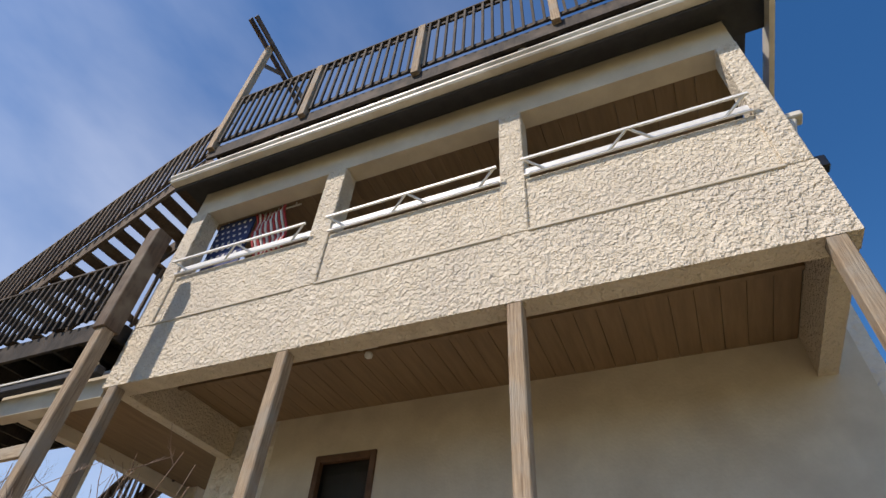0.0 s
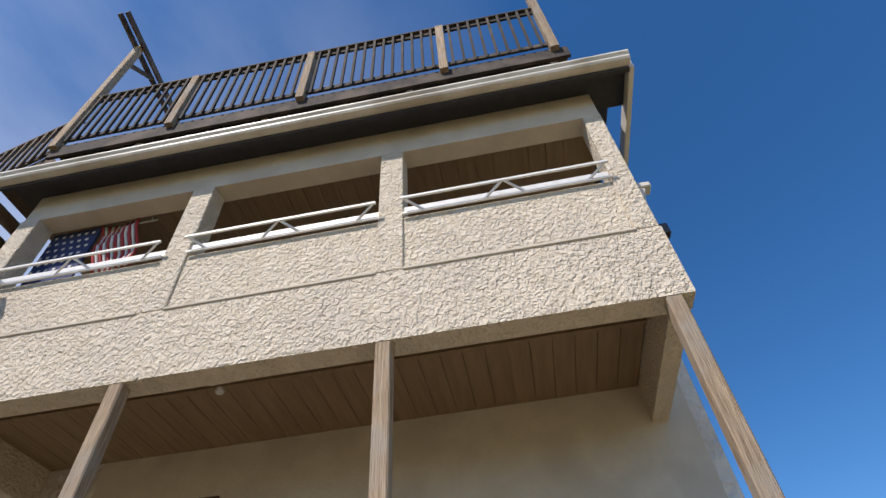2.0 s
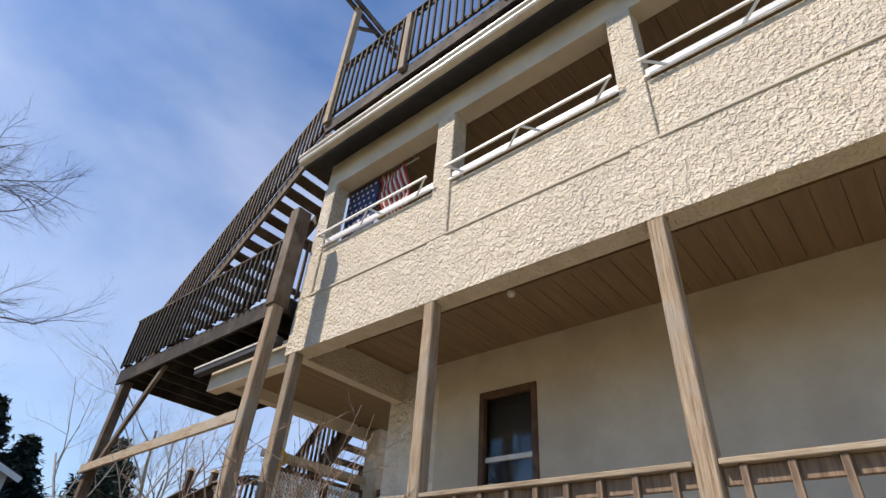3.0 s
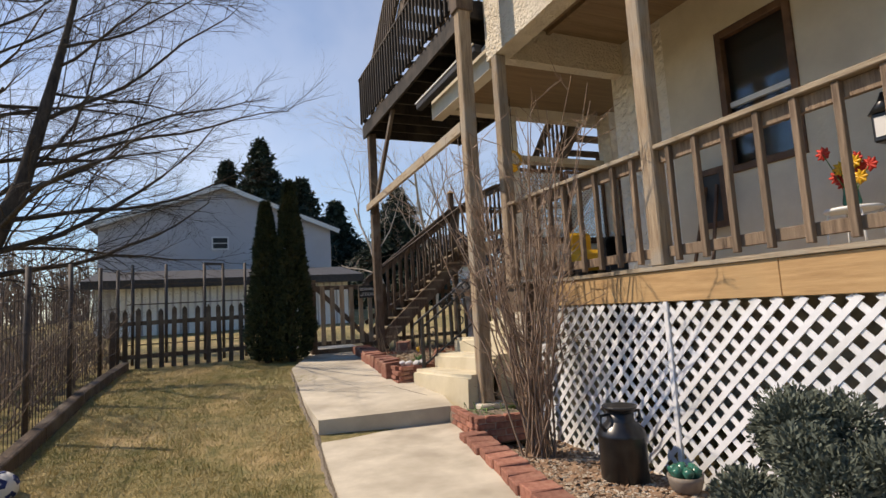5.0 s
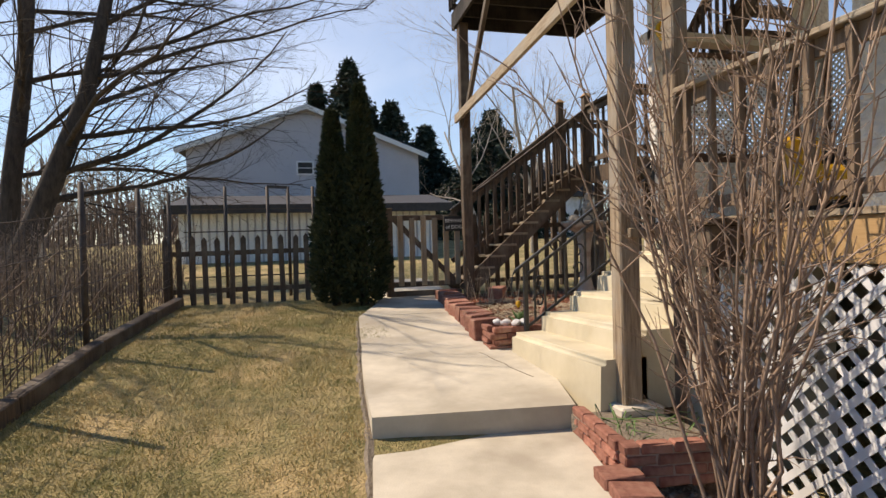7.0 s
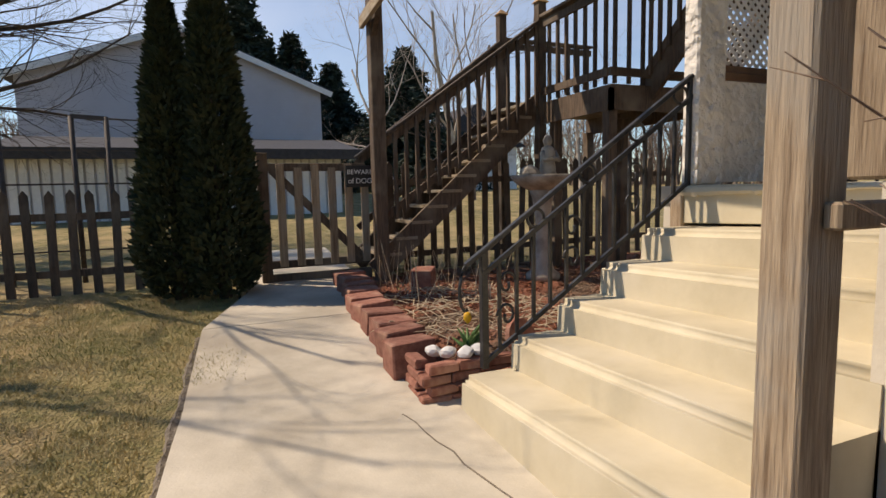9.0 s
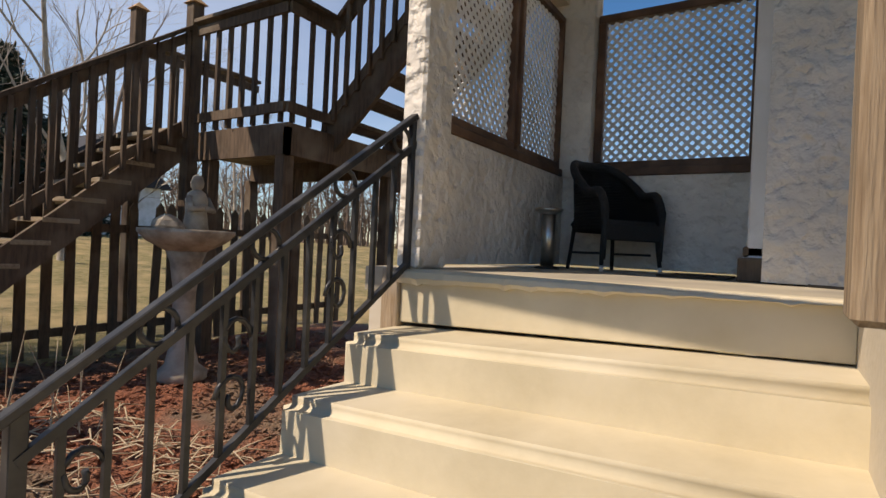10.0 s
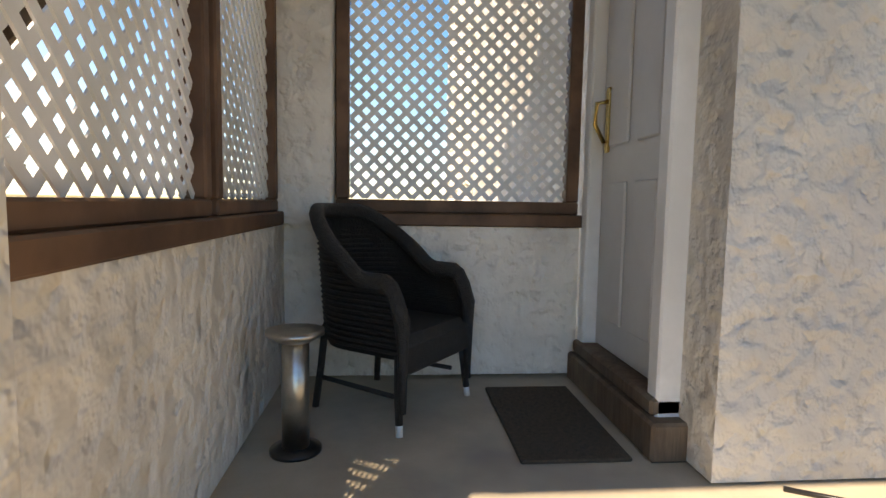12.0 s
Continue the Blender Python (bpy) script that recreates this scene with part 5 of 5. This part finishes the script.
# bare shrub of many upright stems
random.seed(77)
sh = thing("bare_shrub", "tall bare shrub of many thin reddish stems", "shrub", at=(3.02, 4.66, -0.14))
tw = Twigs()
for i in range(48):
    tw = Twigs()
    a = random.uniform(0, 6.283)
    b = random.uniform(0.02, 0.14)
    top = Vector((math.cos(a), math.sin(a), 0)) * random.uniform(0.15, 1.0)
    H = random.uniform(2.1, 3.75) - 0.5 * top.length
    pts = []
    for k in range(6):
        s = k / 5
        pts.append(Vector((math.cos(a) * b, math.sin(a) * b, 0)) + top * s ** 1.4 + Vector((random.gauss(0, 0.045), random.gauss(0, 0.045), H * s)))
    if any(p.x > 0.52 for p in pts):
        pts = [Vector((min(p.x, 0.50 - 0.02 * (i % 4)), p.y, p.z)) for p in pts]
    tw.add(pts, [0.011, 0.010, 0.0085, 0.007, 0.005, 0.003], 4)
    for k in range(random.randint(6, 10)):
        j = random.randint(1, 4)
        o = pts[j].lerp(pts[j + 1], random.random())
        d = Vector((random.gauss(0, 0.6), random.gauss(0, 0.6), random.uniform(0.3, 1.1))).normalized() * random.uniform(0.15, 0.6)
        if o.x + d.x > 0.53:
            d.x = -abs(d.x)
        q = [o, o + d * 0.5 + Vector((random.gauss(0, 0.015), random.gauss(0, 0.015), 0)), o + d]
        tw.add(q, [0.005, 0.004, 0.002], 3)
        for m_ in range(3):
            o2 = q[0].lerp(q[2], random.uniform(0.3, 1))
            d2 = (d.normalized() + Vector((random.gauss(0, 0.5), random.gauss(0, 0.5), random.gauss(0.2, 0.4)))).normalized() * random.uniform(0.05, 0.2)
            if o2.x + d2.x > 0.54:
                d2.x = -abs(d2.x)
            tw.add([o2, o2 + d2], [0.003, 0.0015], 3)
    part("stem", tw.mesh("stem", TWIG), None, sh)

# brown thicket outside the wire fence
random.seed(15)
tw = Twigs()
for i in range(1500):
    y = random.uniform(-2, 14)
    x = -2.15 + 0.045 * y - random.random() ** 1.4 * 4.0
    p = Vector((x, y, ground_z(x, y)))
    d = Vector((random.gauss(0, 0.35), random.gauss(0, 0.35), 1)) * random.uniform(0.5, 1.5)
    m_ = p + d * 0.5 + Vector((random.gauss(0, 0.06), random.gauss(0, 0.06), 0))
    tw.add([p, m_, p + d], [0.009, 0.006, 0.002], 3)
    for k in range(4):
        o = p.lerp(p + d, random.uniform(0.3, 0.9))
        tw.add([o, o + Vector((random.gauss(0, 0.25), random.gauss(0, 0.25), random.uniform(0.05, 0.4)))], [0.004, 0.0015], 3)
tagged(new("thicket", tw.mesh("thicket", FARTWIG)), "tangled brown leafless thicket outside the fence", "undergrowth", kind="stuff")
random.seed(16)
tw = Twigs()
for i in range(900):
    a = random.uniform(-0.75, 0.9)
    R = random.uniform(48, 60)
    p = Vector((math.sin(a) * R, math.cos(a) * R, 1.2))
    d = Vector((random.gauss(0, 0.12), 0, 1)) * random.uniform(3, 7.5)
    tw.add([p, p + d * 0.5 + Vector((random.gauss(0, 0.3), 0, 0)), p + d], [0.10, 0.07, 0.02], 3)
    for k in range(9):
        o = p.lerp(p + d, random.uniform(0.25, 0.95))
        tw.add([o, o + Vector((random.gauss(0, 0.9), random.gauss(0, 0.5), random.uniform(0.3, 1.6)))], [0.045, 0.012], 3)
tagged(new("distant_woods", tw.mesh("distant_woods", FARTWIG)), "line of leafless woods in the distance", "woods", kind="stuff")

# grass blades on the near lawn
random.seed(18)
v_, f_ = [], []
for i in range(120000):
    y = 1.6 + 10.2 * random.random() ** 1.25
    x = random.uniform(-1.7 + 0.03 * y, (0.45 + 0.15 * y) if y < 5.5 else 1.22 if y < 8.6 else 1.75)
    if x > 0.3 and y < 6.05 and x > 0.36 + 0.155 * (y - 0.9):
        continue
    dens = noise.noise((x * 1.1, y * 1.1, 4)) + 0.5 * noise.noise((x * 3, y * 3, 9))
    if dens < -0.25 and random.random() < 0.6:
        continue
    z = ground_z(x, y) + 0.03 * noise.noise((x * 0.6, y * 0.6, 0)) - 0.006
    h = random.uniform(0.014, 0.05)
    a = random.uniform(0, 6.283)
    k = len(v_)
    wx, wy = 0.0036 * math.cos(a), 0.0036 * math.sin(a)
    lx, ly = random.gauss(0, 0.022), random.gauss(0, 0.022)
    v_ += [(x - wx, y - wy, z), (x + wx, y + wy, z), (x + lx, y + ly, z + h)]
    f_.append((k, k + 1, k + 2))
tagged(new("grass", raw_mesh("grass", v_, f_, BLADE)), "short patchy spring grass, part green, part straw", "grass", kind="stuff")


def pebbles(name, n, where, size, mat, label, cat, flat=0.6, seed=1):
    random.seed(seed)
    v_, f_ = [], []
    for i in range(n):
        c = Vector(where())
        k = len(v_)
        s = size * random.uniform(0.5, 1.4)
        rot = Euler((random.gauss(0, 0.3), random.gauss(0, 0.3), random.uniform(0, 6.28))).to_matrix()
        for a in ((1, 0, 0), (0.3, 0.8, 0), (-0.9, 0.2, 0), (-0.2, -0.8, 0), (0.05, 0, 1), (0, 0.05, -1)):
            q = rot @ Vector((a[0] * s * random.uniform(0.8, 1.3), a[1] * s, a[2] * s * flat))
            v_.append(tuple(c + q))
        f_ += [(k + i_, k + (i_ + 1) % 4, k + 4) for i_ in range(4)] + [(k + (i_ + 1) % 4, k + i_, k + 5) for i_ in range(4)]
    return tagged(new(name, raw_mesh(name, v_, f_, mat)), label, cat, kind="stuff")


def in_bed():
    y = random.uniform(1.0, 5.2)
    x = random.uniform(1.95 + 0.13 * (y - 2), 3.55)
    return x, y, -0.055 - 0.12 * ((x - 1.9) / 1.75)


pebbles("gravel", 5200, in_bed, 0.019, STONE, "loose tan gravel and dead leaves in the bed", "gravel", 0.5, 33)
pebbles("leaf_litter", 3600, in_bed, 0.034, LITTER, "dry brown leaves scattered over the gravel", "leaf litter", 0.15, 34)


def in_mulch():
    x, y = random.uniform(2.95, 7.5), random.uniform(7.9, 11.5)
    return x, y, 0.42 + 0.05 * (x - 2.9) / 5.6 + 0.035 * (y - 7.75) / 3.9


pebbles("mulch_chips", 9000, in_mulch, 0.026, MULCH, "red bark mulch chips", "mulch", 0.3, 35)
random.seed(36)
tw = Twigs()
for i in range(260):
    p = Vector((random.uniform(3.0, 4.4), random.uniform(8.3, 10.2), 0.47))
    a = random.uniform(0, 6.283)
    L = random.uniform(0.1, 0.4)
    tw.add([p, p + Vector((math.cos(a) * L * 0.5, math.sin(a) * L * 0.5, random.uniform(0.01, 0.06))), p + Vector((math.cos(a) * L, math.sin(a) * L, random.uniform(-0.01, 0.03)))], [0.005, 0.005, 0.002], 3)
for i in range(40):
    p = Vector((random.uniform(3.3, 4.2), random.uniform(9.5, 11.2), 0.45))
    tw.add([p, p + Vector((random.gauss(0, 0.1), random.gauss(0, 0.1), random.uniform(0.2, 0.6)))], [0.005, 0.002], 3)
tagged(new("dead_stalks", tw.mesh("dead_stalks", STRAW)), "bleached dead plant stalks lying on the mulch", "dead stalks", kind="stuff")

# ---- small things in the garden ----
mc = thing("milk_can", "old black enamelled milk can used as garden ornament", "milk can", at=(3.22, 3.72, -0.17))
part("body", lathe([(0.165, 0.0), (0.185, 0.015), (0.185, 0.36), (0.192, 0.375), (0.185, 0.39), (0.17, 0.43), (0.115, 0.475), (0.105, 0.49), (0.105, 0.56)], 36), CANBLACK, mc)
part("rim", lathe([(0.106, 0.55), (0.135, 0.585), (0.14, 0.60), (0.125, 0.60), (0.10, 0.57)], 36), CANBLACK, mc)
for s in (1, -1):
    part("handle", tube(bmesh.new(), [(s * 0.11, 0, 0.54), (s * 0.19, 0, 0.54), (s * 0.20, 0, 0.47), (s * 0.165, 0, 0.43)], 0.014, 8), CANBLACK, mc)
fp_ = thing("flower_pot", "clay bowl with green glazed shards on the gravel", "flower pot", at=(3.40, 3.28, -0.17))
part("bowl", lathe([(0.07, 0.0), (0.11, 0.05), (0.125, 0.11), (0.128, 0.14), (0.115, 0.14), (0.10, 0.12)], 24), POT, fp_)
random.seed(50)
gl = bmesh.new()
for i in range(6):
    a = i * 1.05
    tube(gl, [(0.05 * math.cos(a), 0.05 * math.sin(a), 0.12), (0.09 * math.cos(a), 0.09 * math.sin(a), 0.18), (0.115 * math.cos(a), 0.115 * math.sin(a), 0.165)], [0.03, 0.045, 0.02], 6)
part("glazed_shards", gl, GREENPOT, fp_)
bl = thing("football", "white football with dark patches lying on the lawn", "ball", at=(-1.36, 5.7, 0.06))
bb = bmesh.new()
bmesh.ops.create_icosphere(bb, subdivisions=3, radius=0.13)
for f in bb.faces:
    f.smooth = True
part("cover", bb, FLAGWHITE, bl)
ic = bmesh.new()
bmesh.ops.create_icosphere(ic, subdivisions=1, radius=0.1)
dirs = [v_.co.normalized() for v_ in ic.verts][:12]
ic.free()
for d in dirs:
    pb = bmesh.new()
    bmesh.ops.create_cone(pb, segments=5, radius1=0.05, radius2=0.043, depth=0.012, cap_ends=True, matrix=Matrix.Translation(d * 0.123) @ d.to_track_quat("Z", "Y").to_matrix().to_4x4())
    part("patch", pb, BLUE, bl)

# bird bath with a robed garden statue
bth = thing("bird_bath", "weathered cast stone bird bath in the mulch bed", "bird bath", at=(5.15, 10.25, 0.46))
part("pedestal", lathe([(0.20, 0), (0.20, 0.06), (0.13, 0.12), (0.09, 0.3), (0.085, 0.7), (0.12, 0.95), (0.16, 1.05)], 24), STATUE, bth)
part("bowl", lathe([(0.15, 1.04), (0.30, 1.12), (0.37, 1.19), (0.37, 1.22), (0.33, 1.21), (0.1, 1.15)], 32), STATUE, bth)
sb_ = bmesh.new()
for prof, c in (([(0.10, 0), (0.105, 0.05), (0.085, 0.2), (0.09, 0.30), (0.07, 0.36), (0.035, 0.39)], (0, 0, 0)), ([(0.02, 0.37), (0.05, 0.41), (0.055, 0.45), (0.035, 0.50), (0.01, 0.515)], (0, 0, 0))):
    l = lathe(prof, 16, c)
    tmp = bpy.data.meshes.new("tmp")
    l.to_mesh(tmp)
    l.free()
    sb_.from_mesh(tmp)
tube(sb_, [(-0.08, -0.02, 0.32), (-0.10, -0.08, 0.22), (0.0, -0.10, 0.24)], 0.028, 8)
tube(sb_, [(0.08, -0.02, 0.32), (0.10, -0.08, 0.22), (0.0, -0.10, 0.24)], 0.028, 8)
stt = solid("garden_statue", sb_, STATUE, "weathered stone statue of a robed figure on the bird bath", "statue")
stt.location = (5.22, 10.25, 1.625)
rk = bmesh.new()
bmesh.ops.create_icosphere(rk, subdivisions=2, radius=0.12)
for v_ in rk.verts:
    v_.co *= 1 + 0.3 * noise.noise(v_.co * 9)
    v_.co.z = max(v_.co.z * 0.8, -0.07)
s2 = solid("stone_ornament", rk, STATUE, "small rough stone figure on the bird bath rim", "ornament")
s2.location = (4.97, 10.22, 1.70)

# plants and stones near the iron rail
tulip = thing("spring_plant", "fresh green spring leaves in the mulch bed", "plant", at=(3.12, 8.05, 0.42))
random.seed(52)
for i in range(14):
    a = random.uniform(0, 6.283)
    L = random.uniform(0.12, 0.26)
    lb = bmesh.new()
    tube(lb, [(0, 0, 0), (math.cos(a) * 0.04, math.sin(a) * 0.04, L * 0.6), (math.cos(a) * 0.11, math.sin(a) * 0.11, L)], [0.012, 0.018, 0.003], 4)
    part("leaf", lb, LEAF, tulip)
part("flower", lathe([(0.005, 0.22), (0.03, 0.25), (0.025, 0.29), (0.005, 0.30)], 8), YELLOW, tulip, "yellow bud")
wr = bmesh.new()
bmesh.ops.create_icosphere(wr, subdivisions=2, radius=0.055)
for v_ in wr.verts:
    v_.co *= 1 + 0.35 * noise.noise(v_.co * 20)
    v_.co.z *= 0.7
me = mesh_of("white_stone", wr, FLAGWHITE)
for x, y in ((2.93, 7.95), (3.03, 7.9), (3.14, 7.92), (2.86, 8.02)):
    ob = tagged(new("white_stone", me), "small white stone laid on the planter edge", "stone", "white stones")
    ob.matrix_world = pose(x, y, 0.50, 0, 0, x * 900)
pk = bmesh.new()
bmesh.ops.create_cone(pk, segments=20, radius1=0.13, radius2=0.12, depth=0.03, cap_ends=True)
ob = solid("pink_paver", pk, BRICK, "round pinkish paver leaning by the steps", "paver")
ob.matrix_world = pose(3.42, 7.86, 0.56, 70, 0, 15)

# ---- things on the deck ----
va = thing("flower_vase", "red and yellow artificial flowers in a glass jar on a stand", "flowers", at=(4.85, 2.72, DECK))
for x, y in ((-0.12, -0.12), (0.12, -0.12), (-0.12, 0.12), (0.12, 0.12)):
    part("stand_leg", tube(bmesh.new(), [(x * 1.2, y * 1.2, 0), (x, y, 0.34)], 0.008, 6), WHITE, va)
part("stand_top", lathe([(0.19, 0.33), (0.2, 0.345), (0.19, 0.36)], 24), WHITE, va)
part("jar", lathe([(0.05, 0.36), (0.065, 0.4), (0.05, 0.5), (0.055, 0.52)], 16), GREENPOT, va)
random.seed(53)
for i in range(11):
    c = Vector((random.gauss(0, 0.08), random.gauss(0, 0.10), 0.66 + random.gauss(0, 0.06)))
    fb = bmesh.new()
    for k in range(8):
        a = k * 0.785
        tube(fb, [c, c + Vector((0.02, 0.035 * math.cos(a), 0.035 * math.sin(a))), c + Vector((0.0, 0.06 * math.cos(a), 0.06 * math.sin(a)))], [0.008, 0.02, 0.004], 4)
    part("blossom", fb, YELLOW if i % 5 == 0 else RED, va)
    part("stem", tube(bmesh.new(), [(0, 0, 0.42), tuple(c)], 0.004, 4), LEAF, va)
ln = thing("lantern", "small black hanging lantern by the deck railing", "lantern", at=(3.72, 1.86, DECK))
part("body", block(-0.05, 0.05, -0.05, 0.05, 0.55, 0.72, bevel=0.01), BLACK, ln)
part("glass", block(-0.055, 0.055, -0.03, 0.03, 0.58, 0.69), FLAGWHITE, ln)
part("cap", lathe([(0.08, 0.72), (0.03, 0.79), (0.01, 0.84)], 12), BLACK, ln)
part("stand", tube(bmesh.new(), [(0, 0, 0), (0, 0, 0.55)], 0.012, 6), BLACK, ln)
pf_ = thing("picture_frame", "brown wooden frame leaning against the stucco wall", "frame")
for a in ((-0.2, 0.2, 0.0, 0.07), (-0.2, 0.2, 0.63, 0.7)):
    part("rail", block(WX - 0.08 - 0.02, WX - 0.06, 4.62 + a[0], 4.62 + a[1], DECK + a[2] + 0.5, DECK + a[3] + 0.5), BROWN, pf_)
for a in (-0.2, 0.13):
    part("stile", block(WX - 0.1, WX - 0.06, 4.62 + a, 4.62 + a + 0.07, DECK + 0.57, DECK + 1.13), BROWN, pf_)
part("backing", block(WX - 0.075, WX - 0.07, 4.5, 4.75, DECK + 0.57, DECK + 1.13), DARKPAINT, pf_)
part("easel_leg", bar((WX - 0.35, 4.5, DECK), (WX - 0.08, 4.55, DECK + 1.0), 0.03, 0.03), BROWN, pf_)
part("easel_leg", bar((WX - 0.35, 4.76, DECK), (WX - 0.08, 4.7, DECK + 1.0), 0.03, 0.03), BROWN, pf_)
ty = thing("toy_car", "orange and yellow plastic ride on toy on the deck", "toy", at=(4.3, 5.35, DECK))
part("body", block(-0.18, 0.18, -0.14, 0.14, 0.10, 0.34, bevel=0.05), YELLOW, ty)
part("seat_back", block(-0.16, 0.16, 0.06, 0.14, 0.3, 0.56, bevel=0.03), YELLOW, ty)
for x in (-0.17, 0.17):
    for y in (-0.11, 0.11):
        wb = lathe([(0.075, -0.03), (0.085, -0.015), (0.085, 0.015), (0.075, 0.03)], 16)
        bmesh.ops.transform(wb, matrix=Matrix.Translation((x, y, 0.085)) @ Matrix.Rotation(radians(90), 4, "Y"), verts=wb.verts)
        part("wheel", wb, BLACK, ty)
hb_ = thing("hanging_basket", "yellow hanging ornament under the porch beam", "ornament", at=(4.6, 7.3, 3.55))
part("hoop", tube(bmesh.new(), [(0.13 * math.cos(k * 0.42), 0.05 * math.sin(k * 0.42), 0.13 * math.sin(k * 0.42)) for k in range(16)], 0.025, 8), YELLOW, hb_)
part("ball", lathe([(0.01, -0.22), (0.06, -0.19), (0.06, -0.13), (0.01, -0.1)], 12), YELLOW, hb_)
part("cord", tube(bmesh.new(), [(0, 0, 0.12), (0, 0, 1.0)], 0.006, 5), BLACK, hb_)
bf = thing("bird_feeder", "small roofed wooden bird feeder on a post", "bird feeder", at=(6.9, 9.2, 0.4))
part("pole", tube(bmesh.new(), [(0, 0, 0), (0, 0, 1.75)], 0.03, 8), DARKWOOD, bf)
part("tray", block(-0.2, 0.2, -0.15, 0.15, 1.75, 1.85, bevel=0.008), DARKWOOD, bf)
part("roof", bar((-0.26, 0, 2.08), (0.26, 0, 2.08), 0.4, 0.05), DARKWOOD, bf)
for x in (-0.17, 0.17):
    part("upright", block(x - 0.02, x + 0.02, -0.12, 0.12, 1.85, 2.07), DARKWOOD, bf)
bd = thing("background_house", "pale house with grey roof beyond the garden stair", "house")
part("wall", block(14, 20, 36, 42, 1.0, 4.2), VINYL, bd)
rbm = bmesh.new()
vv = [rbm.verts.new(p) for p in ((13.5, 35.6, 4.2), (20.5, 35.6, 4.2), (17, 35.6, 6.8), (13.5, 42.4, 4.2), (20.5, 42.4, 4.2), (17, 42.4, 6.8))]
for f in ((0, 1, 2), (5, 4, 3), (0, 2, 5, 3), (2, 1, 4, 5), (0, 3, 4, 1)):
    rbm.faces.new([vv[i] for i in f])
part("roof", rbm, NROOF, bd)
part("window", block(15, 16, 35.95, 35.99, 2.2, 3.4), BLACK, bd)

# ---- bricks: each one a piece ----
def rough_brick(l, w, h, seed, mat):
    random.seed(seed)
    bm = bmesh.new()
    box(bm, -l / 2, l / 2, -w / 2, w / 2, 0, h, bevel=0.009)
    for v_ in bm.verts:
        v_.co += Vector((random.gauss(0, 0.003), random.gauss(0, 0.003), random.gauss(0, 0.003)))
    return mesh_of("brick", bm, mat)


edge_bricks = [rough_brick(0.24, 0.19, 0.12, 70 + i, BRICK) for i in range(4)]
ed = thing("brick_edging", "row of red concrete bricks edging the walk", "edging", kind="structure")
random.seed(71)
for i in range(21):
    k = i / 20
    y = 0.9 + 4.15 * k
    x = 1.83 + 0.72 * k ** 1.15
    put("brick", random.choice(edge_bricks), ed, (x + random.gauss(0, 0.008), y, -0.055 + random.gauss(0, 0.005)), (random.gauss(0, 1.5), random.gauss(0, 1.5), -10 + random.gauss(0, 4)))
small = [rough_brick(0.195, 0.09, 0.06, 80 + i, BRICK) for i in range(4)]
pl = thing("brick_planter", "low red brick planter round the corner post", "planter", kind="structure")
random.seed(81)
half = [rough_brick(0.092, 0.09, 0.06, 85 + i, BRICK) for i in range(2)]
for c in range(4):
    z = -0.06 + c * 0.065
    for (ax, ay), (bx_, by_), turn in (((2.625, 5.16), (2.715, 5.90), 83), ((2.60, 5.115), (3.26, 5.02), -8)):
        length = math.hypot(bx_ - ax, by_ - ay)
        dx, dy = (bx_ - ax) / length, (by_ - ay) / length
        s = 0.0
        first = True
        while s < length - 0.08:
            short = (first and c % 2 == 1) or length - s < 0.19
            w_ = 0.092 if short else 0.195
            put("brick", random.choice(half if short else small), pl, (ax + dx * (s + w_ / 2), ay + dy * (s + w_ / 2), z), (0, 0, turn + random.gauss(0, 0.6)))
            s += w_ + 0.01
            first = False
part("mortar", bar((2.64, 5.16, 0.06), (2.71, 5.88, 0.06), 0.07, 0.235), MORTAR, pl)
part("mortar", bar((2.62, 5.112, 0.06), (3.25, 5.02, 0.06), 0.07, 0.235), MORTAR, pl)
part("soil", block(2.66, 3.3, 5.13, 5.88, -0.1, 0.13), GRAVEL, pl)
random.seed(83)
tw = Twigs()
for i in range(22):
    p = Vector((random.uniform(2.72, 3.2), random.uniform(5.2, 5.7), 0.12))
    tw.add([p, p + Vector((random.gauss(0, 0.07), random.gauss(0, 0.07), random.uniform(0.03, 0.12))), p + Vector((random.gauss(0, 0.12), random.gauss(0, 0.12), random.uniform(0.02, 0.1)))], [0.004, 0.005, 0.002], 3)
tagged(new("planter_weeds", tw.mesh("planter_weeds", LEAF)), "sparse green weeds in the brick planter", "weeds", kind="stuff")
bedb = [rough_brick(0.32, 0.23, 0.26, 90 + i, BRICK) for i in range(4)]
be = thing("block_edging", "rough red split blocks edging the mulch bed", "edging", kind="structure")
random.seed(91)
for i in range(10):
    k = i / 9
    put("brick", random.choice(bedb), be, (2.84 + 0.18 * k ** 2 + random.gauss(0, 0.012), 8.35 + 2.55 * k, 0.24 + 0.13 * k), (random.gauss(0, 2), random.gauss(0, 2), 8 + random.gauss(0, 5)))
for c in range(4):
    for i in range(3):
        put("brick", random.choice(small), be, (2.80 + 0.2 * i + 0.05 * (c % 2), 7.86, 0.21 + c * 0.066), (0, 0, random.gauss(0, 2)))
    put("brick", random.choice(small), be, (2.755, 8.02 + 0.04 * (c % 2), 0.21 + c * 0.066), (0, 0, 90))
put("brick", bedb[0], be, (3.7, 10.4, 0.42), (0, 0, 60))
